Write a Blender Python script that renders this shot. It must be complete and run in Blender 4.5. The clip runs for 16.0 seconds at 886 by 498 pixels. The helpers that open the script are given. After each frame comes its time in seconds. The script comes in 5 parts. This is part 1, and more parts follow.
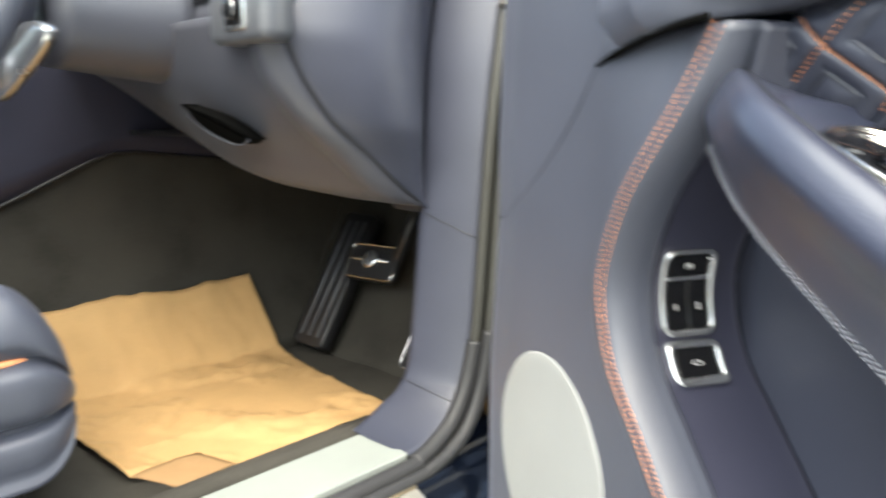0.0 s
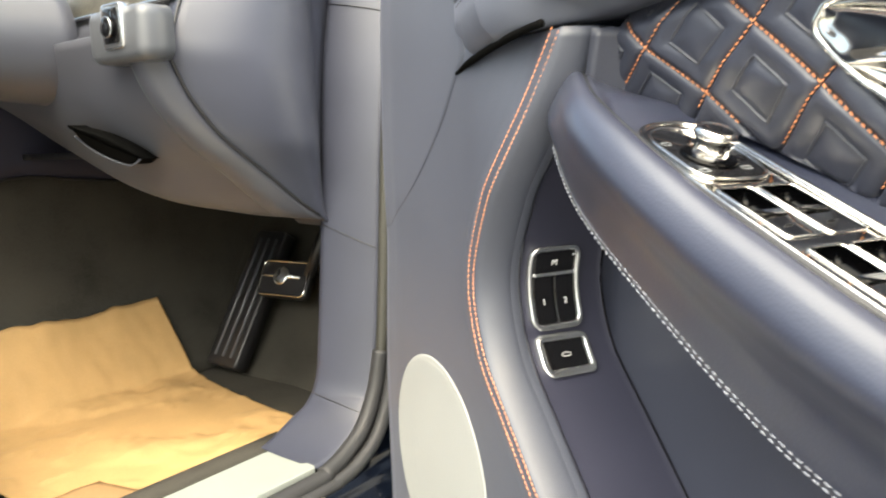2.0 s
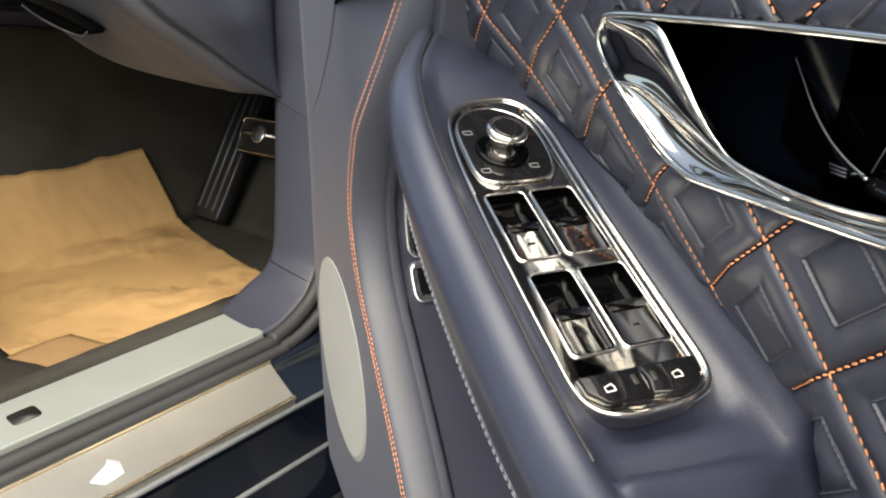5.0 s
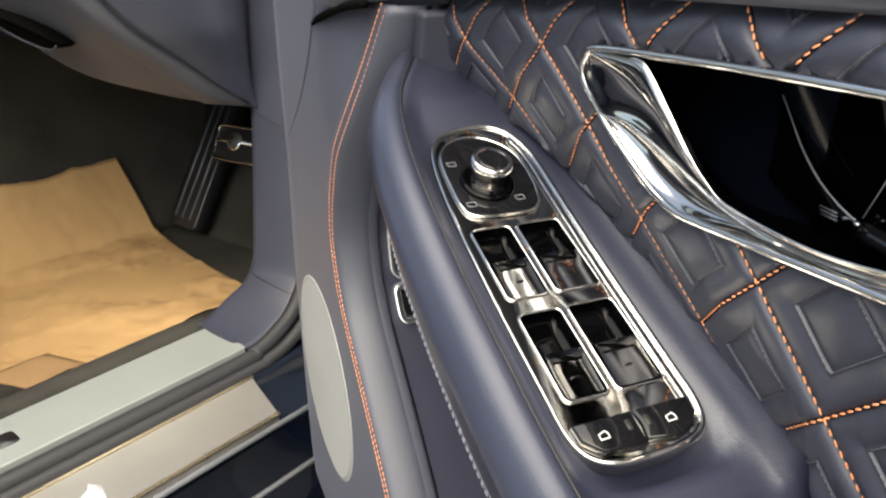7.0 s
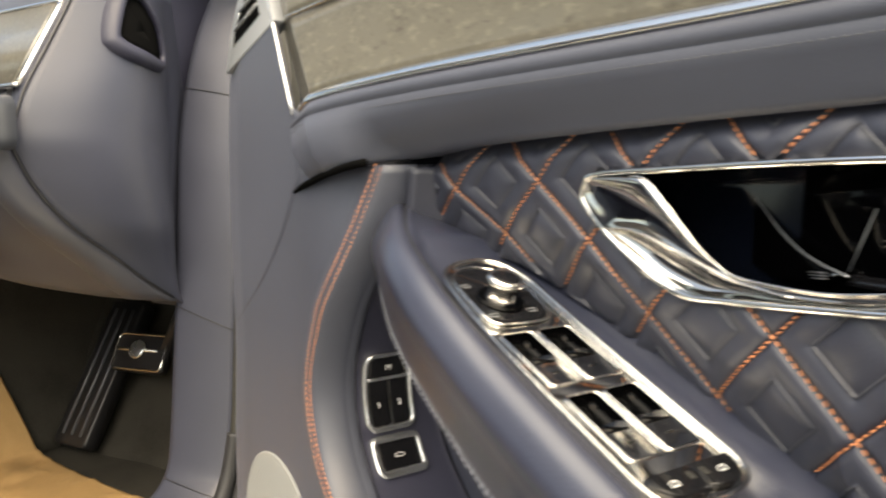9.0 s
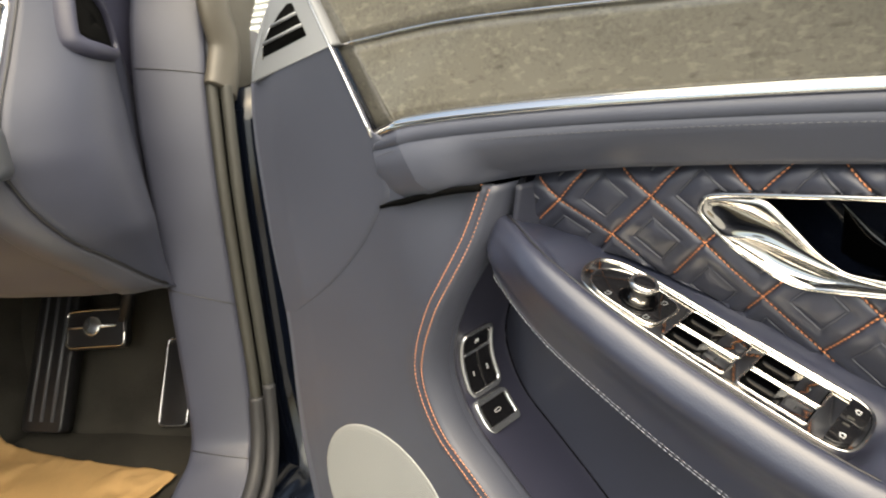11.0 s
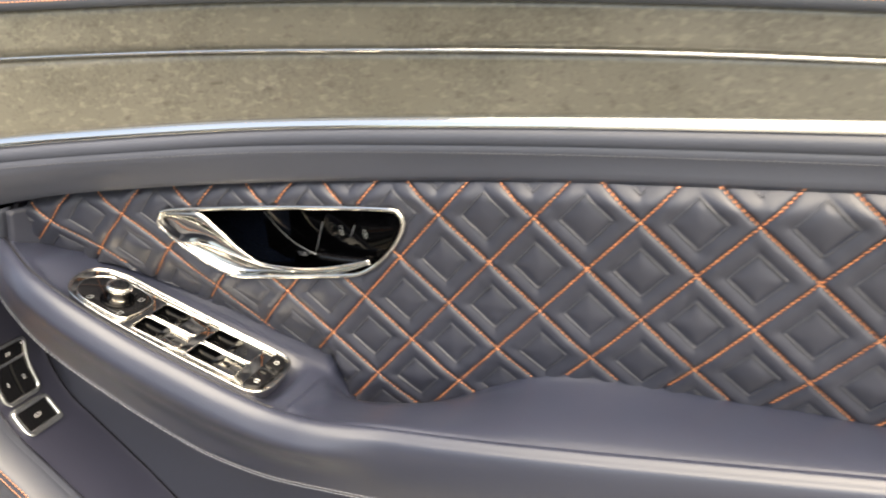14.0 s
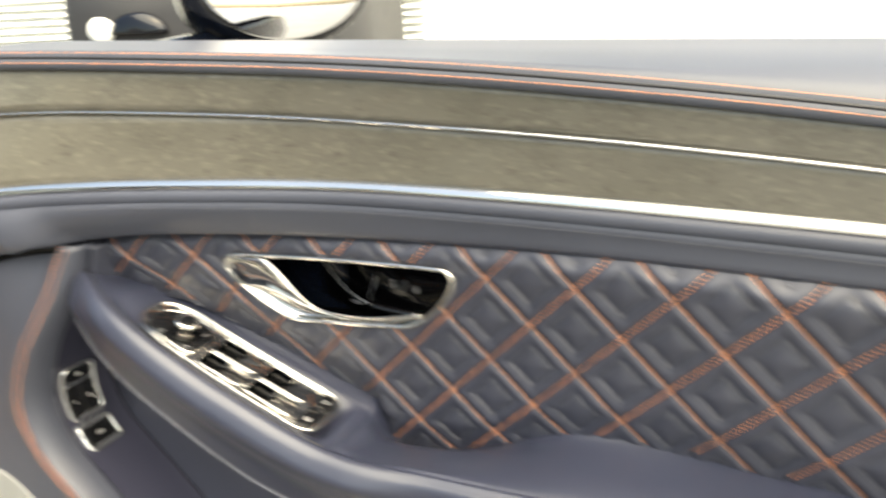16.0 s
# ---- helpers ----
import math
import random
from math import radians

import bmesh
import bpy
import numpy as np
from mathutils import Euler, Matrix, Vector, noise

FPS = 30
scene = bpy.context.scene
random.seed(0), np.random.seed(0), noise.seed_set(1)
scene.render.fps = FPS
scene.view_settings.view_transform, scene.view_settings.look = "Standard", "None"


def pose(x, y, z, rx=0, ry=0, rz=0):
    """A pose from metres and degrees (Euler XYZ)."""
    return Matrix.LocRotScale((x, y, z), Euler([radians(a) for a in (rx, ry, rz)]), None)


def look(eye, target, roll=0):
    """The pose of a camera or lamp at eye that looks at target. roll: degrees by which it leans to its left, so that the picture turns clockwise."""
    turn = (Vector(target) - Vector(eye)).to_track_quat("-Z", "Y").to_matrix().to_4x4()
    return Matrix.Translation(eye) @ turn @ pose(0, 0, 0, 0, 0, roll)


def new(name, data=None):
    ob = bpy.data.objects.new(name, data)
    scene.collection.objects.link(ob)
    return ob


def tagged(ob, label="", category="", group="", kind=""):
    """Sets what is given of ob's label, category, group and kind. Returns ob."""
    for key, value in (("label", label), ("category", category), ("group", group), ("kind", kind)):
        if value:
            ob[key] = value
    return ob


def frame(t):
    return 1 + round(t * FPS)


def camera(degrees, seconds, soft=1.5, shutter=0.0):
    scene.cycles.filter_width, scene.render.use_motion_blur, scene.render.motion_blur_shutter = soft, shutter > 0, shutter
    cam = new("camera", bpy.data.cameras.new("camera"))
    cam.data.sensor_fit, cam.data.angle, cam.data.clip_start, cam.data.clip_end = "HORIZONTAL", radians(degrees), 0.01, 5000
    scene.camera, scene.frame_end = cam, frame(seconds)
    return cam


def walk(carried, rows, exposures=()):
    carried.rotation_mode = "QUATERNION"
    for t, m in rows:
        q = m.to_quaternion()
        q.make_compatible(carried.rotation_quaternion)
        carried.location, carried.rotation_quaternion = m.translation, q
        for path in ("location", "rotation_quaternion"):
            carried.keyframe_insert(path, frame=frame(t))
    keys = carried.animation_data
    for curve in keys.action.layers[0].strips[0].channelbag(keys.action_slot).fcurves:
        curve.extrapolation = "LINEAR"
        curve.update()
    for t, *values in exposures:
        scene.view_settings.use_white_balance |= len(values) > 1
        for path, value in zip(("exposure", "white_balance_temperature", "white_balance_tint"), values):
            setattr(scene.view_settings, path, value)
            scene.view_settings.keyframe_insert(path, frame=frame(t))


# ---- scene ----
cam = camera(62.1, 16.0, 2.0, 0.7)
METRES, EYE, TILT, LEAN, TURN = 1.1, 0.85, -10.0, 0.0, 0.0
ROWS = [
    (0.0, 0.0, 0.0, 0.0, 0.0, 0.0, -0.0),
    (0.5, 0.0337, 0.0008, -0.0128, -4.12, -0.18, 2.82),
    (1.0, 0.0333, 0.0023, -0.0146, -3.77, -1.17, 3.14),
    (1.5, 0.0335, -0.0006, -0.0129, -3.93, 0.53, 3.16),
    (2.0, 0.0431, -0.0137, -0.0079, -5.0, 1.03, 2.76),
    (2.5, 0.0495, -0.0266, 0.0038, -6.12, 0.51, 2.23),
    (3.0, 0.0709, -0.0468, 0.0336, -5.41, -0.79, -0.27),
    (3.5, 0.1143, -0.0465, 0.0504, -4.59, -3.22, -0.22),
    (4.0, 0.1512, -0.0474, 0.0538, -1.22, -8.43, 0.16),
    (6.5, 0.1571, -0.0266, 0.0825, -4.05, -13.55, 0.87),
    (7.0, 0.1535, -0.0308, 0.0826, -4.01, -12.89, 1.27),
    (7.5, 0.1526, -0.0411, 0.0836, -5.78, -7.83, 2.26),
    (8.0, 0.1544, -0.0531, 0.0631, -8.91, 0.51, 4.97),
    (8.5, 0.1401, -0.0596, 0.0466, -11.93, 3.58, 4.66),
    (9.0, 0.0722, -0.0565, 0.0363, -14.22, 3.98, 3.4),
    (11.5, -0.118, -0.0618, 0.1712, -29.84, -9.76, 12.44),
    (12.0, -0.1114, -0.0849, 0.1634, -33.04, -9.51, 11.47),
    (12.5, -0.0801, -0.1168, 0.152, -38.42, -9.66, 12.52),
    (13.0, -0.0599, -0.1639, 0.1421, -44.12, -11.06, 13.54),
    (13.5, -0.0605, -0.2116, 0.1365, -49.41, -12.51, 14.04),
    (14.0, -0.0683, -0.2601, 0.1454, -52.16, -13.1, 12.74),
    (14.5, -0.0819, -0.2947, 0.1482, -53.41, -13.57, 11.95),
    (15.0, -0.0954, -0.326, 0.1547, -54.03, -12.91, 10.18),
    (15.5, -0.0938, -0.3366, 0.1536, -54.9, -12.14, 10.3),
    (16.0, -0.095, -0.2809, 0.1835, -48.64, -10.75, 10.12),
]
walk(cam, [(t, pose(0, 0, EYE, TILT, LEAN, TURN) @ pose(METRES * x, METRES * y, METRES * z, 90 + pitch, roll, yaw)) for t, x, y, z, yaw, pitch, roll in ROWS], [(0.0, 2.12, 6900, 1), (2.0, 2.23, 7700, 1), (2.5, 2.14, 7900, 1), (3.5, 1.62, 7600, 3), (4.2, 1.41, 7500, 4), (7.0, 1.29, 7300, 6), (8.0, 1.55, 8100, 7), (8.5, 1.56, 8300, 5), (9.0, 1.54, 8400, 5), (11.5, 1.49, 8000, 4), (12.5, 1.53, 8400, 6), (14.0, 1.95, 8400, 6), (14.5, 1.96, 8300, 4), (16.0, 1.82, 8200, 2)])

# ---- world and light: a bright overcast forecourt ----
world = bpy.data.worlds.new("sky")
scene.world = world
world.use_nodes = True
wn = world.node_tree.nodes
sky = wn.new("ShaderNodeTexSky")
sky.sky_type, sky.sun_disc = "NISHITA", False
sky.sun_elevation, sky.sun_rotation = radians(60), radians(185)
sky.air_density, sky.dust_density, sky.ozone_density = 1.0, 4.0, 1.0
world.node_tree.links.new(sky.outputs[0], wn["Background"].inputs[0])
wn["Background"].inputs[1].default_value = 0.15
sun = new("sun", bpy.data.lights.new("sun", "SUN"))
sun.data.energy, sun.data.angle, sun.data.color = 2.9, radians(88), (1.0, 0.98, 0.96)
sun.matrix_world = look((0, 0, 0), (0.10, 0.48, -0.87))

# ---- materials ----
def material(name, color, rough=0.5, metal=0.0, grain=0.0, scale=200.0, bump=0.0, spread=0.12, blotch=8.0, coat=0.0, spec=0.5, rvary=0.08):
    """A principled surface with fine grain and broad unevenness, in the thing's own metres."""
    m = bpy.data.materials.new(name)
    m.use_nodes = True
    nt = m.node_tree
    n, l = nt.nodes, nt.links
    p = n["Principled BSDF"]
    p.inputs["Metallic"].default_value = metal
    p.inputs["Coat Weight"].default_value = coat
    p.inputs["Coat Roughness"].default_value = 0.05
    p.inputs["Specular IOR Level"].default_value = spec
    p.inputs["Sheen Roughness"].default_value = 0.45
    co = n.new("ShaderNodeTexCoord")
    big = n.new("ShaderNodeTexNoise")
    big.inputs["Scale"].default_value, big.inputs["Detail"].default_value = blotch, 4
    l.new(co.outputs["Object"], big.inputs["Vector"])
    fine = n.new("ShaderNodeTexNoise")
    fine.inputs["Scale"].default_value, fine.inputs["Detail"].default_value = scale, 3
    l.new(co.outputs["Object"], fine.inputs["Vector"])
    add = n.new("ShaderNodeMath")
    add.operation = "MULTIPLY_ADD"
    l.new(fine.outputs["Fac"], add.inputs[0])
    add.inputs[1].default_value = grain
    l.new(big.outputs["Fac"], add.inputs[2])
    ramp = n.new("ShaderNodeValToRGB")
    lo, hi = 0.35, 0.65 + grain
    ramp.color_ramp.elements[0].position, ramp.color_ramp.elements[1].position = min(lo + grain * 0.3, 0.9), min(hi, 1.0)
    ramp.color_ramp.elements[0].color = (*[c * (1 - spread) for c in color], 1)
    ramp.color_ramp.elements[1].color = (*[min(c * (1 + spread), 1) for c in color], 1)
    l.new(add.outputs[0], ramp.inputs[0])
    l.new(ramp.outputs[0], p.inputs["Base Color"])
    rr = n.new("ShaderNodeMapRange")
    rr.inputs["To Min"].default_value, rr.inputs["To Max"].default_value = max(rough - rvary, 0.02), min(rough + rvary, 1.0)
    l.new(big.outputs["Fac"], rr.inputs["Value"])
    l.new(rr.outputs[0], p.inputs["Roughness"])
    if bump:
        b = n.new("ShaderNodeBump")
        b.inputs["Strength"].default_value, b.inputs["Distance"].default_value = bump, 0.001
        l.new(fine.outputs["Fac"], b.inputs["Height"])
        l.new(b.outputs[0], p.inputs["Normal"])
    return m


def leather(name, color, rough=0.42, bump=0.10, sheen=0.0, polish=0.38):
    """Pebbled leather: cell-shaped grain under broad, faint unevenness."""
    m = material(name, color, rough, grain=0.15, scale=900, spread=0.10, blotch=9)
    n, l = m.node_tree.nodes, m.node_tree.links
    n["Principled BSDF"].inputs["Coat Weight"].default_value = sheen
    n["Principled BSDF"].inputs["Coat Roughness"].default_value = polish
    co = [x for x in n if x.bl_idname == "ShaderNodeTexCoord"][0]
    cell = n.new("ShaderNodeTexVoronoi")
    cell.inputs["Scale"].default_value = 750
    l.new(co.outputs["Object"], cell.inputs["Vector"])
    b = n.new("ShaderNodeBump")
    b.inputs["Strength"].default_value, b.inputs["Distance"].default_value = bump, 0.0006
    l.new(cell.outputs["Distance"], b.inputs["Height"])
    l.new(b.outputs[0], n["Principled BSDF"].inputs["Normal"])
    return m


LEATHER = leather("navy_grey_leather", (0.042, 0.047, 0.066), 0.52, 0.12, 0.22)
LEATHER.node_tree.nodes["Principled BSDF"].inputs["Sheen Weight"].default_value = 0.08
LEATHER.node_tree.nodes["Principled BSDF"].inputs["Sheen Tint"].default_value = (0.62, 0.66, 0.85, 1)
# darker, bluer, glossier leather; shade and blue ambient light put in its colour
BOLSTER = leather("shaded_navy_leather", (0.022, 0.0258, 0.045), 0.42, 0.14, 0.6, 0.28)
SLATE = leather("slate_navy_leather", (0.030, 0.0335, 0.052), 0.55, 0.10, 0.15)
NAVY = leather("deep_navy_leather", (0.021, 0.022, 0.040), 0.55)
MATTE = leather("sky_paled_navy_leather", (0.054, 0.060, 0.078), 0.62, 0.10, 0.3)
QUILT = leather("dark_slate_leather", (0.027, 0.030, 0.046), 0.48, 0.10, 0.22)
DASH = leather("dash_leather", (0.044, 0.046, 0.060), 0.50, 0.10, 0.2)
DASH.node_tree.nodes["Principled BSDF"].inputs["Sheen Weight"].default_value = 0.05
CARPET = material("black_brown_carpet", (0.030, 0.028, 0.024), 0.95, grain=0.9, scale=700, bump=1.0, spread=0.45, spec=0.2)
KRAFT = material("kraft_paper", (0.42, 0.265, 0.12), 0.75, grain=0.3, scale=260, bump=0.25, spread=0.10, blotch=14, spec=0.25)
KRAFTSHADE = material("kraft_paper_shaded", (0.19, 0.115, 0.055), 0.8, grain=0.3, scale=260, bump=0.25, spread=0.12, blotch=14, spec=0.2)
CHROME = material("chrome", (0.80, 0.78, 0.74), 0.05, metal=1.0, spread=0.03, rvary=0.02)
SATIN = material("satin_chrome", (0.60, 0.61, 0.63), 0.25, metal=0.95, spread=0.04)
GLOSS = material("piano_black", (0.006, 0.006, 0.007), 0.06, spread=0.1, spec=0.35, rvary=0.02)
INK = material("deep_gloss_black", (0.0009, 0.0009, 0.0011), 0.05, spread=0.1, spec=0.10, rvary=0.02)
PLATE = material("polished_plate", (0.57, 0.55, 0.52), 0.07, metal=1.0, spread=0.03, rvary=0.03)
PLASTIC = material("black_plastic", (0.014, 0.014, 0.016), 0.42, grain=0.3, scale=900, bump=0.2, spread=0.2)
RUBBER = material("grey_rubber", (0.029, 0.0285, 0.024), 0.6, grain=0.3, scale=500, bump=0.15, spread=0.18)
GRILLE = material("champagne_grille", (0.26, 0.265, 0.26), 0.5, metal=0.0, grain=0.2, scale=800, spread=0.06)
STEEL = material("brushed_sill_steel", (0.31, 0.335, 0.315), 0.42, metal=0.35, grain=0.4, scale=500, spread=0.08)
GLOWPLATE = material("tread_plate_steel", (0.66, 0.64, 0.58), 0.42, metal=0.85, grain=0.3, scale=400, spread=0.08)
GOLD = material("brass_edge", (0.96, 0.78, 0.54), 0.28, metal=0.9, spread=0.08)
PAINT = material("midnight_blue_paint", (0.002, 0.003, 0.006), 0.10, spread=0.1, coat=0.0, spec=0.4)
ORANGE = material("orange_thread", (0.82, 0.33, 0.15), 0.7, grain=0.6, scale=2500, bump=0.3, spread=0.2)
PALE = material("pale_grey_thread", (0.26, 0.27, 0.31), 0.7, grain=0.6, scale=2500, spread=0.15)
DARKTHREAD = material("slate_thread", (0.062, 0.065, 0.076), 0.6, grain=0.6, scale=2500, spread=0.2)
GREYPLASTIC = material("grey_vent_plastic", (0.20, 0.21, 0.225), 0.45, grain=0.2, scale=700, spread=0.06)
TAUPE = material("taupe_pillar_plastic", (0.060, 0.053, 0.042), 0.5, grain=0.3, scale=500, bump=0.1, spread=0.1)
OLIVE = material("olive_corner_plastic", (0.055, 0.050, 0.040), 0.55, grain=0.3, scale=500, bump=0.1, spread=0.12)
DARKSEAL = material("black_seal_rubber", (0.019, 0.019, 0.021), 0.6, grain=0.3, scale=500, bump=0.15, spread=0.18)
TRIM = material("slate_trim_plastic", (0.075, 0.079, 0.090), 0.4, grain=0.2, scale=700, spread=0.06)
MARK = material("white_marking", (0.75, 0.75, 0.75), 0.5, spread=0.03)
WHITE = material("white_wall_paint", (0.80, 0.81, 0.78), 0.7, grain=0.3, scale=60, spread=0.04)
CONCRETE = material("grey_concrete", (0.15, 0.15, 0.148), 0.75, grain=0.7, scale=90, bump=0.3, spread=0.18, blotch=1.5)
HEADLINER = material("pale_headliner", (0.33, 0.33, 0.34), 0.9, grain=0.4, scale=600, spread=0.06)
# near-black for seams and for the shade inside shallow openings
VOID = material("shade_and_seam_black", (0.003, 0.003, 0.003), 0.9, spread=0.2, spec=0.02)
MIRROR = material("mirror_glass", (0.9, 0.9, 0.9), 0.02, metal=1.0, spread=0.01, rvary=0.01)


def veneer():
    """Grey-brown open-pored veneer under satin lacquer: flecked, with broad tone drift."""
    m = material("stone_grey_veneer", (0.097, 0.091, 0.075), 0.38, grain=0.9, scale=330, bump=0.12, spread=0.20, blotch=26, coat=0.8)
    n, l = m.node_tree.nodes, m.node_tree.links
    p = n["Principled BSDF"]
    p.inputs["Coat Roughness"].default_value = 0.12
    co = [x for x in n if x.bl_idname == "ShaderNodeTexCoord"][0]
    ramp = [x for x in n if x.bl_idname == "ShaderNodeValToRGB"][0]
    # sparse pale and dark flecks, a little longer along the grain
    stretch = n.new("ShaderNodeMapping")
    stretch.inputs["Scale"].default_value = (0.55, 1.0, 1.0)
    l.new(co.outputs["Object"], stretch.inputs["Vector"])
    last = ramp.outputs[0]
    for scale, lo, hi, tone in ((210, 0.54, 0.72, (0.155, 0.145, 0.118, 1)), (170, 0.60, 0.80, (0.060, 0.055, 0.045, 1))):
        fleck = n.new("ShaderNodeTexNoise")
        fleck.inputs["Scale"].default_value, fleck.inputs["Detail"].default_value = scale, 2
        l.new(stretch.outputs[0], fleck.inputs["Vector"])
        cut = n.new("ShaderNodeMapRange")
        cut.inputs["From Min"].default_value, cut.inputs["From Max"].default_value = lo, hi
        l.new(fleck.outputs["Fac"], cut.inputs["Value"])
        mix = n.new("ShaderNodeMix")
        mix.data_type = "RGBA"
        l.new(cut.outputs[0], mix.inputs["Factor"])
        l.new(last, mix.inputs["A"])
        mix.inputs["B"].default_value = tone
        last = mix.outputs["Result"]
    l.new(last, p.inputs["Base Color"])
    return m


VENEER = veneer()


# ---- mesh helpers ----
def part(name, bm, mat, parent=None, label="", smooth=True):
    """Links a bmesh as one mesh object, under a thing or a part if given."""
    me = bpy.data.meshes.new(name)
    bm.normal_update()
    bm.to_mesh(me)
    bm.free()
    for f in me.polygons:
        f.use_smooth = smooth
    me.materials.append(mat)
    ob = new(name, me)
    if parent:
        ob.parent = parent
    if label:
        ob["label"] = label
    return ob


def autosmooth(ob, degrees=35):
    ob.data.set_sharp_from_angle(angle=radians(degrees))
    return ob


def thing(name, m, label, category, group="", kind=""):
    ob = new(name)
    ob.empty_display_size = 0.05
    ob.matrix_world = m
    return tagged(ob, label, category, group, kind)


def curve(xs, ys):
    """A smooth curve y(x) through a few stations (Catmull-Rom slopes)."""
    xs, ys = list(map(float, xs)), list(map(float, ys))
    n = len(xs)
    s = [0.0] * n
    for i in range(n):
        a, b = max(i - 1, 0), min(i + 1, n - 1)
        s[i] = (ys[b] - ys[a]) / (xs[b] - xs[a])

    def at(x):
        if x <= xs[0]:
            return ys[0] + s[0] * (x - xs[0])
        if x >= xs[-1]:
            return ys[-1] + s[-1] * (x - xs[-1])
        i = max(k for k in range(n) if xs[k] <= x)
        i = min(i, n - 2)
        h = xs[i + 1] - xs[i]
        t = (x - xs[i]) / h
        return ((2 * t**3 - 3 * t**2 + 1) * ys[i] + (t**3 - 2 * t**2 + t) * h * s[i] + (-2 * t**3 + 3 * t**2) * ys[i + 1] + (t**3 - t**2) * h * s[i + 1])
    return at


def spline(points, n, closed=False):
    """n points along a Catmull-Rom curve through the given ones."""
    P = [Vector(p) for p in points]
    k = len(P)
    spans = k if closed else k - 1
    out = []
    for j in range(n):
        x = j * spans / (n if closed else n - 1)
        i = min(int(x), spans - 1)
        t = x - i
        g = (lambda q: P[q % k]) if closed else (lambda q: P[min(max(q, 0), k - 1)])
        a, b, c, d = g(i - 1), g(i), g(i + 1), g(i + 2)
        out.append(0.5 * (2 * b + (c - a) * t + (2 * a - 5 * b + 4 * c - d) * t * t + (3 * b - a - 3 * c + d) * t**3))
    return out


def loft(rings, closed=True, caps=True):
    """A skin over rows of points; closed rows give a tube."""
    bm = bmesh.new()
    V = [[bm.verts.new(p) for p in r] for r in rings]
    n = len(V[0])
    for a, b in zip(V, V[1:]):
        for j in range(n if closed else n - 1):
            k = (j + 1) % n
            bm.faces.new((a[j], a[k], b[k], b[j]))
    if closed and caps:
        bm.faces.new(V[0][::-1])
        bm.faces.new(V[-1])
    bmesh.ops.recalc_face_normals(bm, faces=bm.faces)
    return bm


def sheet(rows, back):
    """A skin over open rows of points, thickened by the offset back, with its rim closed."""
    back = Vector(back)
    bm = bmesh.new()
    F = [[bm.verts.new(p) for p in r] for r in rows]
    K = [[bm.verts.new(Vector(p) + back) for p in r] for r in rows]
    m, n = len(F), len(F[0])
    for i in range(m - 1):
        for j in range(n - 1):
            bm.faces.new((F[i][j], F[i][j + 1], F[i + 1][j + 1], F[i + 1][j]))
            bm.faces.new((K[i][j], K[i + 1][j], K[i + 1][j + 1], K[i][j + 1]))
    rim = [(0, j) for j in range(n)] + [(i, n - 1) for i in range(1, m)] + [(m - 1, j) for j in range(n - 2, -1, -1)] + [(i, 0) for i in range(m - 2, 0, -1)]
    for a, b in zip(rim, rim[1:] + rim[:1]):
        bm.faces.new((F[a[0]][a[1]], K[a[0]][a[1]], K[b[0]][b[1]], F[b[0]][b[1]]))
    bmesh.ops.recalc_face_normals(bm, faces=bm.faces)
    return bm


def tube(points, radius, sides=8, flat=1.0, up=(0, 0, 1), closed=False):
    """A round or flattened rod along points."""
    P = [Vector(p) for p in points]
    rings = []
    for i, p in enumerate(P):
        a = P[i - 1] if (i or closed) else p
        b = P[(i + 1) % len(P)] if (i < len(P) - 1 or closed) else p
        d = (b - a).normalized()
        s = d.cross(Vector(up))
        s = s.normalized() if s.length > 1e-4 else d.orthogonal().normalized()
        v = s.cross(d)
        r = radius(i / max(len(P) - 1, 1)) if callable(radius) else radius
        rings.append([p + s * math.cos(q) * r * flat + v * math.sin(q) * r for q in [2 * math.pi * k / sides for k in range(sides)]])
    if closed:
        rings.append(rings[0])
        bm = bmesh.new()
        V = [[bm.verts.new(q) for q in r] for r in rings[:-1]]
        V.append(V[0])
        for a, b in zip(V, V[1:]):
            for j in range(sides):
                k = (j + 1) % sides
                bm.faces.new((a[j], a[k], b[k], b[j]))
        bmesh.ops.recalc_face_normals(bm, faces=bm.faces)
        return bm
    return loft(rings)


def slab(outline, top, bottom, place, bevel=0.0):
    """A plate over a closed outline of 2D points between two heights, put in place by place(x, y, h)."""
    n = len(outline)
    c = (sum(p[0] for p in outline) / n, sum(p[1] for p in outline) / n)
    def shrink(d):
        out = []
        for i, p in enumerate(outline):
            a, b = outline[i - 1], outline[(i + 1) % n]
            t = Vector((b[0] - a[0], b[1] - a[1])).normalized()
            nn = Vector((-t.y, t.x))
            if nn.dot(Vector((c[0] - p[0], c[1] - p[1]))) < 0:
                nn = -nn
            out.append((p[0] + nn.x * d, p[1] + nn.y * d))
        return out
    steps = [(0, bottom), (0, top - bevel), (bevel * 0.3, top - bevel * 0.3), (bevel, top)] if bevel else [(0, bottom), (0, top)]
    rings = [[place(x, y, h) for x, y in shrink(d)] for d, h in steps]
    return loft(rings)


def rounded(w, h, r, n=5, cx=0.0, cy=0.0):
    """A rounded rectangle's outline, w by h round (cx, cy)."""
    out = []
    for qx, qy, a0 in ((1, 1, 0), (-1, 1, 90), (-1, -1, 180), (1, -1, 270)):
        for k in range(n + 1):
            a = radians(a0 + 90 * k / n)
            out.append((cx + qx * (w / 2 - r) + r * math.cos(a), cy + qy * (h / 2 - r) + r * math.sin(a)))
    return out


